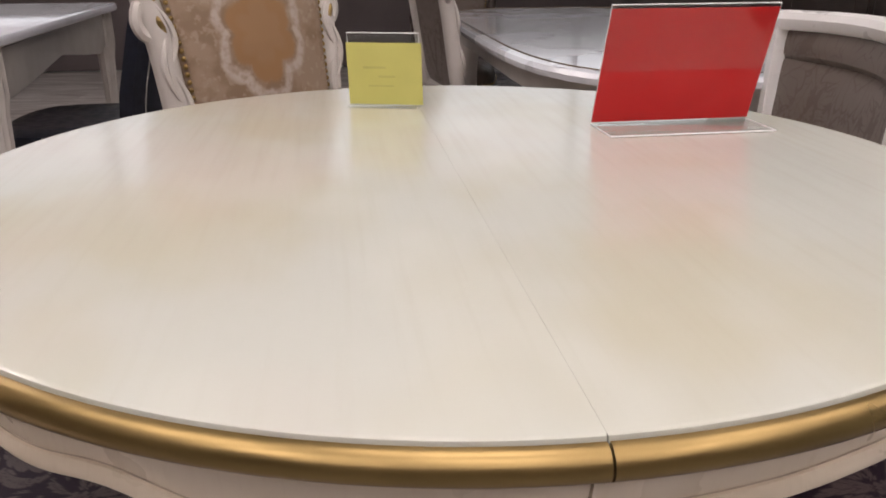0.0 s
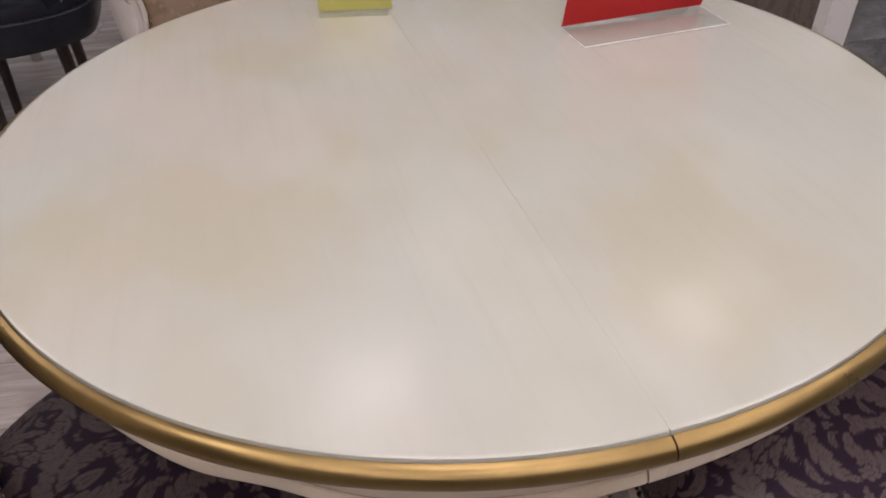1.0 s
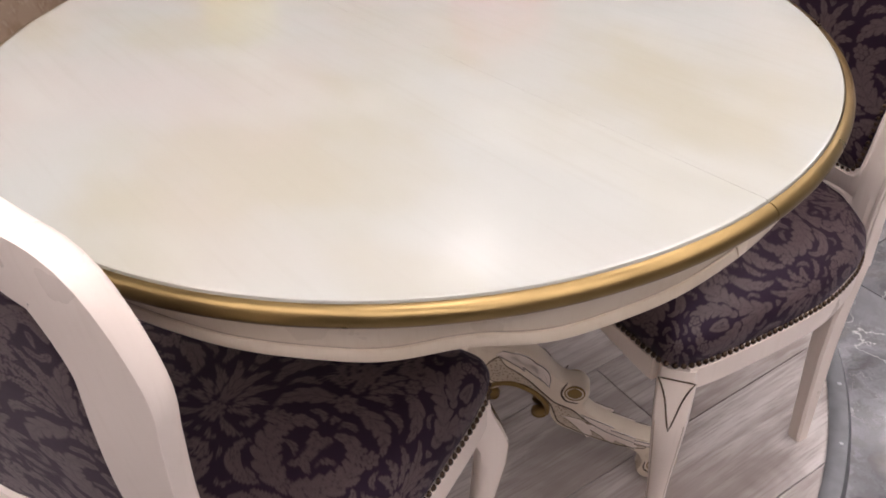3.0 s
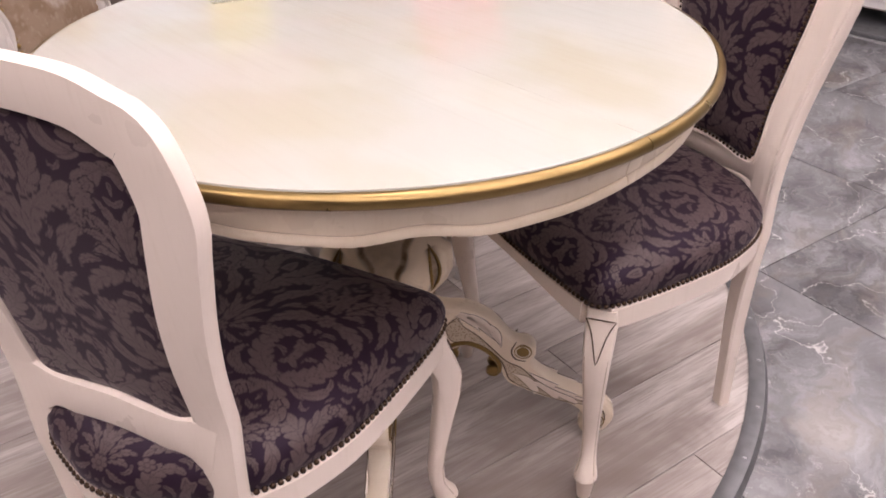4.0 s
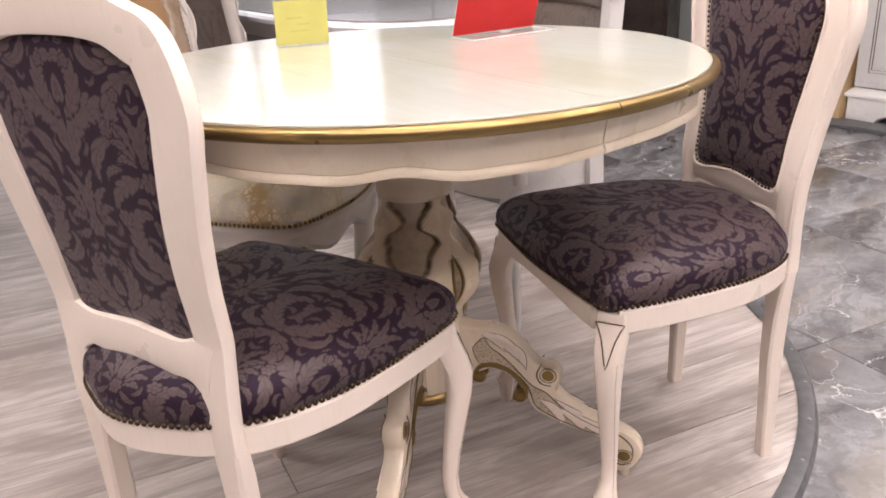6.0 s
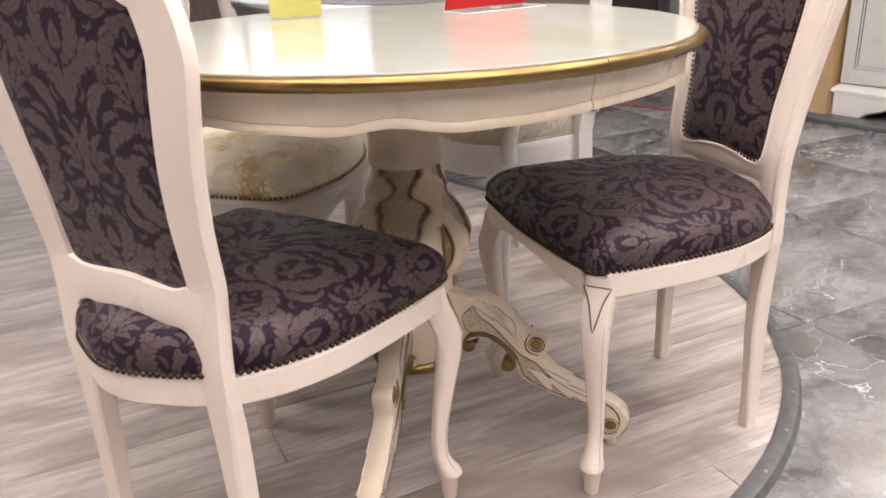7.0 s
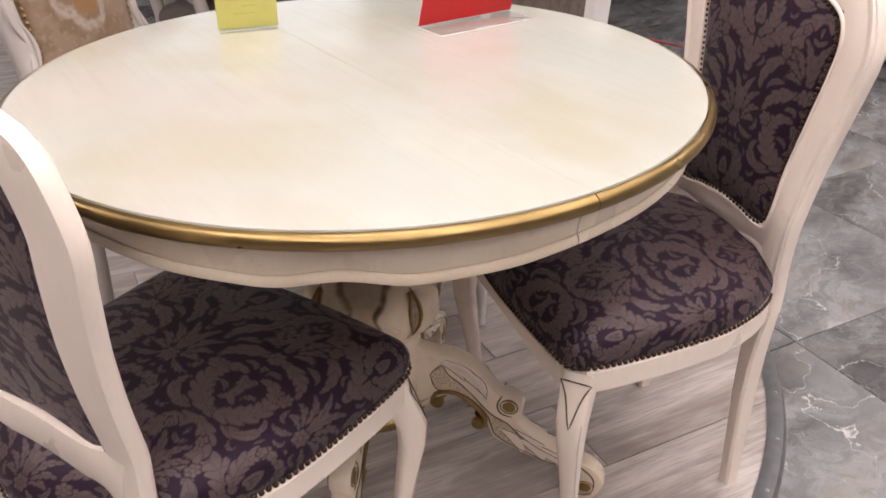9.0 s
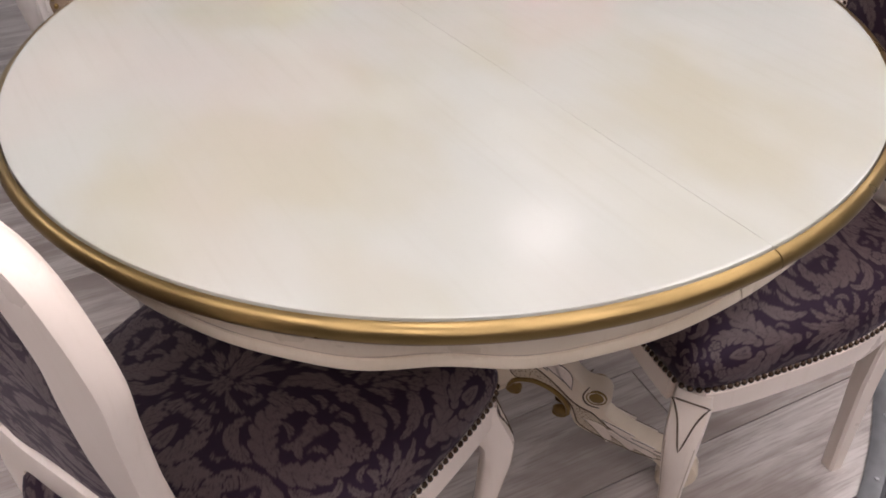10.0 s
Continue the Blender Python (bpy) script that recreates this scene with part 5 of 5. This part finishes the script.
def side_table(m):
    ob = thing("side_table", m, "small grey-white rectangular table with fluted legs", "table")
    part("tabletop", Shape().box((-0.62, -0.30, 0.735), (0.62, 0.30, 0.765), 0.012), plain("pale_grey_gloss", (0.82, 0.83, 0.90), 0.2, 0.0, 0.05, 6, coat=0.6), ob)
    for y in (-0.25, 0.25):
        out = [(-0.56, 0.734), (-0.56, 0.63), (-0.46, 0.60), (-0.3, 0.615), (0, 0.65), (0.3, 0.615), (0.46, 0.60), (0.56, 0.63), (0.56, 0.734)]
        part("apron", Shape().slab(out, 0.022, 0.003, lambda u, w, d, y=y: (u, y + d, w)), GREYED, ob)
    for x in (-0.56, 0.56):
        part("apron", Shape().box((x - 0.011, -0.24, 0.62), (x + 0.011, 0.24, 0.734), 0.003), GREYED, ob)
        for y in (-0.25, 0.25):
            leg = Shape()
            rings = []
            for z, r in ((0.0, 0.018), (0.05, 0.022), (0.08, 0.017), (0.45, 0.026), (0.58, 0.030), (0.62, 0.038), (0.734, 0.038)):
                rings.append([(x + r * (1 - (0.12 if k % 2 else 0)) * math.cos(k * math.pi / 12), y + r * (1 - (0.12 if k % 2 else 0)) * math.sin(k * math.pi / 12), z) for k in range(24)])
            part("leg", leg.loft(rings), GREYED, ob)
    return ob


side_table(pose(-1.18, 1.85, 0, 0, 0, 91))


def black_chair(m):
    ob = thing("leather_chair", m, "black leather chair with stitched shell back", "chair")
    seat = [Vector(p) for p in spline([(x, y, 0) for x, y in mirrored([(0, -0.02), (0.15, 0.0), (0.22, 0.1), (0.235, 0.25), (0.2, 0.38), (0.1, 0.42), (0, 0.425)])], 4, True)]
    part("seat_cushion", Shape().loft([scaled_loop(seat, k, 0.425 + h, (0, 0.2)) for k, h in ((0.9, 0.0), (1.0, 0.02), (1.01, 0.05), (0.98, 0.075), (0.85, 0.085), (0.5, 0.08), (0.02, 0.078))]), BLACK, ob)
    part("tub", Shape().loft([scaled_loop(seat, k, z, (0, 0.2)) for k, z in ((0.86, 0.378), (1.02, 0.384), (1.075, 0.41), (1.09, 0.455), (1.075, 0.470), (0.96, 0.466))]), BLACK, ob, "black leather tub round the seat")
    part("piping", Shape().tube(scaled_loop(seat, 1.085, 0.467, (0, 0.2)), 0.0016, 5, True), plain("grey_piping", (0.10, 0.095, 0.09), 0.6), ob, "pale piping along the tub's edge")
    rows = []
    for z in (0.38, 0.45, 0.6, 0.75, 0.9, 0.98):
        w = between(((0.38, 0.20), (0.6, 0.235), (0.8, 0.23), (0.98, 0.15)), z)
        y0 = between(((0.38, 0.0), (0.6, -0.03), (0.98, -0.12)), z)
        line = [(w * math.sin(a), y0 + 0.12 * (1 - math.cos(a)) * 0.9) for a in [radians(-75 + 15 * k) for k in range(11)]]
        rows.append([(x, y, z) for x, y in line] + [(x * 0.9, y + 0.035, z) for x, y in reversed(line)])
    part("back_shell", Shape().loft(rows), BLACK, ob)
    thread = plain("pale_thread", (0.30, 0.29, 0.28), 0.7)
    for turn in (-58, 58):
        a = radians(turn)
        line = []
        for k in range(15):
            z = 0.44 + 0.036 * k
            w = between(((0.38, 0.20), (0.6, 0.235), (0.8, 0.23), (0.98, 0.15)), z)
            y0 = between(((0.38, 0.0), (0.6, -0.03), (0.98, -0.12)), z)
            line.append(((w + 0.0015) * math.sin(a), y0 + 0.108 * (1 - math.cos(a)) - 0.0015 * math.cos(a), z))
        part("stitching", Shape().tube(line, 0.0018, 5), thread, ob, "pale stitched seam up the shell")
    for sx in (-1, 1):
        for y0, y1 in ((0.08, 0.06), (0.28, 0.29)):
            part("leg", Shape().tube([(sx * 0.12, y0, 0.395), (sx * 0.125, y1, 0.0)], [0.018, 0.011], 8), DARKWOOD, ob)
    return ob


black_chair(chair_at(-0.585, 1.615, 183))
carved_armchair(chair_at(0.42, 2.95, -110), "dark stained carved chair beside the oval table", DARKWOOD, TAUPE, TAUPE, "carved chairs")
carved_armchair(chair_at(0.235, 1.66, 8), "antique white carved chair pushed under the oval table", GREYED, TAUPE, TAUPE, "carved chairs")


# ---- cabinet, walls and ceiling ----
def white_cabinet():
    ob = thing("display_cabinet", pose(3.03, 1.06, 0), "tall white panelled cabinet on a scalloped bracket plinth", "cabinet")
    part("body", Shape().box((0.02, -1.30, 0.14), (0.50, -0.005, 2.0), 0.006), WHITE, ob)
    part("base_moulding", Shape().loft([[(x, y, z) for x, y in ((-o, -1.32 - o), (0.52, -1.32 - o), (0.52, o), (-o, o))] for o, z in ((0.004, 0.112), (0.018, 0.116), (0.018, 0.128), (0.006, 0.142), (-0.012, 0.158))]), WHITE, ob)
    out = [(-1.32, 0.0), (-1.18, 0.0), (-1.15, 0.03), (-1.09, 0.045), (-1.03, 0.070), (-0.90, 0.078), (-0.66, 0.078), (-0.42, 0.078), (-0.29, 0.070), (-0.23, 0.045), (-0.17, 0.03), (-0.14, 0.0), (0.0, 0.0), (0.0, 0.115), (-1.32, 0.115)]
    part("bracket_plinth", Shape().slab(out, 0.024, 0.003, lambda u, w, d: (0.0 + d, u, w)), WHITE, ob)
    part("side_plinth", Shape().box((0.012, -0.024, 0.0), (0.50, 0.0, 0.113), 0.002), WHITE, ob)
    for y0 in (-0.66, -1.30):
        door = part("door", Shape().box((-0.002, y0 + 0.006, 0.165), (0.019, y0 + 0.645, 1.95), 0.004), WHITE, ob)
        part("door_panel", Shape().box((-0.007, y0 + 0.09, 0.26), (-0.0025, y0 + 0.565, 1.86), 0.003), WHITE, door)
        for k in (0.07, 0.083):
            a, b, c, d = y0 + k, y0 + 0.651 - k, 0.165 + k, 1.95 - k
            part("dark_line", Shape().tube([(-0.0025, a, c), (-0.0025, b, c), (-0.0025, b, d), (-0.0025, a, d)], 0.0022, 4, True), PATINA, door)
    part("plinth_line", Shape().tube([(-0.0125, u, w + 0.004) for u, w in out[1:12]], 0.002, 4), PATINA, ob)
    return ob


white_cabinet()


def wall(name, lo, hi, mat, label):
    ob = tagged(new(name, Shape().box(lo, hi).mesh(name)), label, "wall", "", "structure")
    ob.data.materials.append(mat)
    return ob


# upper north wall is unseen; made white to brighten the tabletop reflections
wall("wall_north", (-4.2, 6.45, -0.03), (4.2, 6.6, CEIL), PLASTER, "unseen showroom wall, made white to brighten reflections")
def added_window(x0, x1):
    """An unseen window added high in the north wall: dark frame, bars and milky glowing panes that brighten the
    tabletops.
    """
    ob = thing("window_1", pose(0, 6.449, 0), "added unseen window, dark frame and milky glowing panes that brighten reflections", "window", "", "structure")
    z0, z1 = 1.40, 2.60
    part("window_frame", Shape().box((x0, -0.05, z0 - 0.05), (x1, -0.001, z0), 0.004), DARKWOOD, ob)
    part("window_frame", Shape().box((x0, -0.05, z1), (x1, -0.001, z1 + 0.05), 0.004), DARKWOOD, ob)
    count = 5
    step = (x1 - x0) / count
    for k in range(count + 1):
        part("window_bar", Shape().box((x0 + k * step - 0.025, -0.05, z0 + 0.001), (x0 + k * step + 0.025, -0.001, z1 - 0.001), 0.004), DARKWOOD, ob)
    for k in range(count):
        part("pane", Shape().box((x0 + k * step + 0.026, -0.02, z0 + 0.001), (x0 + (k + 1) * step - 0.026, -0.012, z1 - 0.001)), PANE_GLOW, ob)
    return ob


added_window(-3.4, 3.4)
wall("wainscot_north", (-4.04, 6.42, -0.006), (4.04, 6.449, 1.25), MAUVE, "mauve painted wainscot")
wall("wall_south", (-4.2, -4.2, -0.03), (4.2, -4.05, CEIL), MAUVE, "mauve painted showroom wall")
wall("wall_west", (-4.2, -4.05, -0.03), (-4.05, 6.45, CEIL), MAUVE, "mauve painted showroom wall")
# east wall is out of view; its white lightens what the marble mirrors
wall("wall_east", (4.05, -4.05, -0.03), (4.2, 6.45, CEIL), PLASTER, "unseen showroom wall, made white to brighten reflections")
wall("partition", (2.99, 1.075, -0.01), (3.55, 1.22, CEIL - 0.004), TAN, "tan painted partition end beside the cabinet")
base = tagged(new("baseboard", Shape().box((2.90, -0.6, -0.01), (3.60, 1.235, 0.010), 0.004).mesh("baseboard")), "dark grey floor trim under the cabinet", "trim", "", "structure")
base.data.materials.append(STEEL)
tape = tagged(new("floor_tape", Shape().loft([[(x, y, z) for x, y in ((2.40, 2.60), (2.418, 2.606), (2.722, 1.106), (2.704, 1.10))] for z in (-0.0055, -0.0035)]).mesh("floor_tape")), "thin red tape line on the marble floor", "tape", "", "structure")
tape.data.materials.append(TAPE)


def dark_sideboard(m):
    ob = thing("sideboard", m, "dark stained wooden sideboard by the wall", "cabinet")
    part("body", Shape().box((-0.8, -0.22, 0.10), (0.8, 0.22, 0.86), 0.006), DARKWOOD, ob)
    part("worktop", Shape().box((-0.83, -0.25, 0.862), (0.83, 0.23, 0.90), 0.01), DARKWOOD, ob)
    for x in (-0.53, 0.0, 0.53):
        door = part("door", Shape().box((x - 0.25, -0.238, 0.14), (x + 0.25, -0.222, 0.82), 0.004), DARKWOOD, ob)
        part("door_panel", Shape().box((x - 0.18, -0.244, 0.22), (x + 0.18, -0.2385, 0.74), 0.003), DARKWOOD, door)
        part("knob", Shape().lathe([(0.0, 0.018), (0.010, 0.015), (0.012, 0.008), (0.005, 0.0)], 12, at=(0, 0, 0)), BRASS, door).matrix_basis = pose(x + 0.22, -0.239, 0.5, 90, 0, 0)
    for x in (-0.74, 0.74):
        for y in (-0.17, 0.17):
            part("foot", Shape().box((x - 0.03, y - 0.03, -0.006), (x + 0.03, y + 0.03, 0.10), 0.006), DARKWOOD, ob)
    return ob


dark_sideboard(pose(3.1, 3.3, 0, 0, 0, -58))
roof = tagged(new("ceiling", Shape().box((-4.2, -4.2, CEIL), (4.2, 6.6, CEIL + 0.15)).mesh("ceiling")), "white plaster showroom ceiling", "ceiling", "", "structure")
roof.data.materials.append(PLASTER)



def ceiling_lamp(x, y, r, label, light=PANEL):
    ob = thing("ceiling_light", pose(x, y, CEIL), label, "lamp", "ceiling lights")
    rim = Shape().loft([[(sx * q, sy * q, z) for sx, sy in ((-1, -1), (1, -1), (1, 1), (-1, 1))] for q, z in ((r + 0.02, -0.001), (r + 0.02, -0.012), (r + 0.001, -0.012), (r + 0.001, -0.004))], True, False)
    part("rim", rim, PLASTER, ob)
    part("diffuser", Shape().box((-r, -r, -0.006), (r, r, -0.0015)), light, ob)
    return ob


for x, y in SMALL_LAMPS:
    ceiling_lamp(x, y, 0.18, "small square white recessed ceiling light, lit", SPOT)
lamp = ceiling_lamp(FILL_PANELS[0][0], FILL_PANELS[0][1], 0.45, "large square white ceiling panel, unseen, lit, added as fill light")
for x, y in FILL_PANELS[1:]:
    copy_thing(lamp, pose(x, y, CEIL))

# ---- floor pieces ----
tile_me = Shape().box((-0.2988, -0.2988, -0.02), (0.2988, 0.2988, -0.006), 0.0015).mesh("floor_tile")
tile_me.materials.append(MARBLE)
c7, s7 = math.cos(radians(TURN)), math.sin(radians(TURN))
ORIGIN = (0.977, -0.188)
for i in range(-8, 7):
    for j in range(-7, 12):
        u, w = (i + 0.5) * 0.6, (j + 0.5) * 0.6
        x, y = ORIGIN[0] + u * c7 - w * s7, ORIGIN[1] + u * s7 + w * c7
        if not (-3.8 < x < 3.8 and -3.8 < y < 6.3):
            continue
        if len(clip([(x + p * 0.25, y + q * 0.25) for p, q in ((-1, -1), (1, -1), (1, 1), (-1, 1))], EDGE)) >= 3 and all(
                len(clip([(x + p, y + q), (x + p + 0.01, y + q), (x + p, y + q + 0.01)], EDGE)) >= 3 for p in (-0.36, 0.36) for q in (-0.36, 0.36)):
            continue
        o = new("floor_tile", tile_me)
        o.parent = ground
        o.matrix_basis = pose(x, y, -0.004, 0, 0, TURN + 180 * ((i * 7 + j * 3) % 2))
PW, PL = 0.19, 1.25
for j in range(-10, 37):
    for i in range(-5, 4):
        off = (-0.27 + j * 0.613) % PL
        u0, w0 = i * PL + off, j * PW - 0.008
        raw = [(u0 + 0.0008, w0 + 0.0008), (u0 + PL - 0.0008, w0 + 0.0008), (u0 + PL - 0.0008, w0 + PW - 0.0008), (u0 + 0.0008, w0 + PW - 0.0008)]
        piece = clip([(x * c7 - y * s7, x * s7 + y * c7) for x, y in raw], EDGE)
        if len(piece) < 3:
            continue
        cx, cy = sum(p[0] for p in piece) / len(piece), sum(p[1] for p in piece) / len(piece)
        local = [((x - cx) * c7 + (y - cy) * s7, -(x - cx) * s7 + (y - cy) * c7) for x, y in piece]
        s = Shape()
        s.loft([[(x * k, y * k2, z) for x, y in local] for k, k2, z in ((1, 1, -0.012), (1, 1, -0.0008), (0.9985, 0.990, 0.0))])
        o = part("floor_plank", s, OAK, ground)
        o.matrix_basis = pose(cx, cy, 0, 0, 0, TURN)
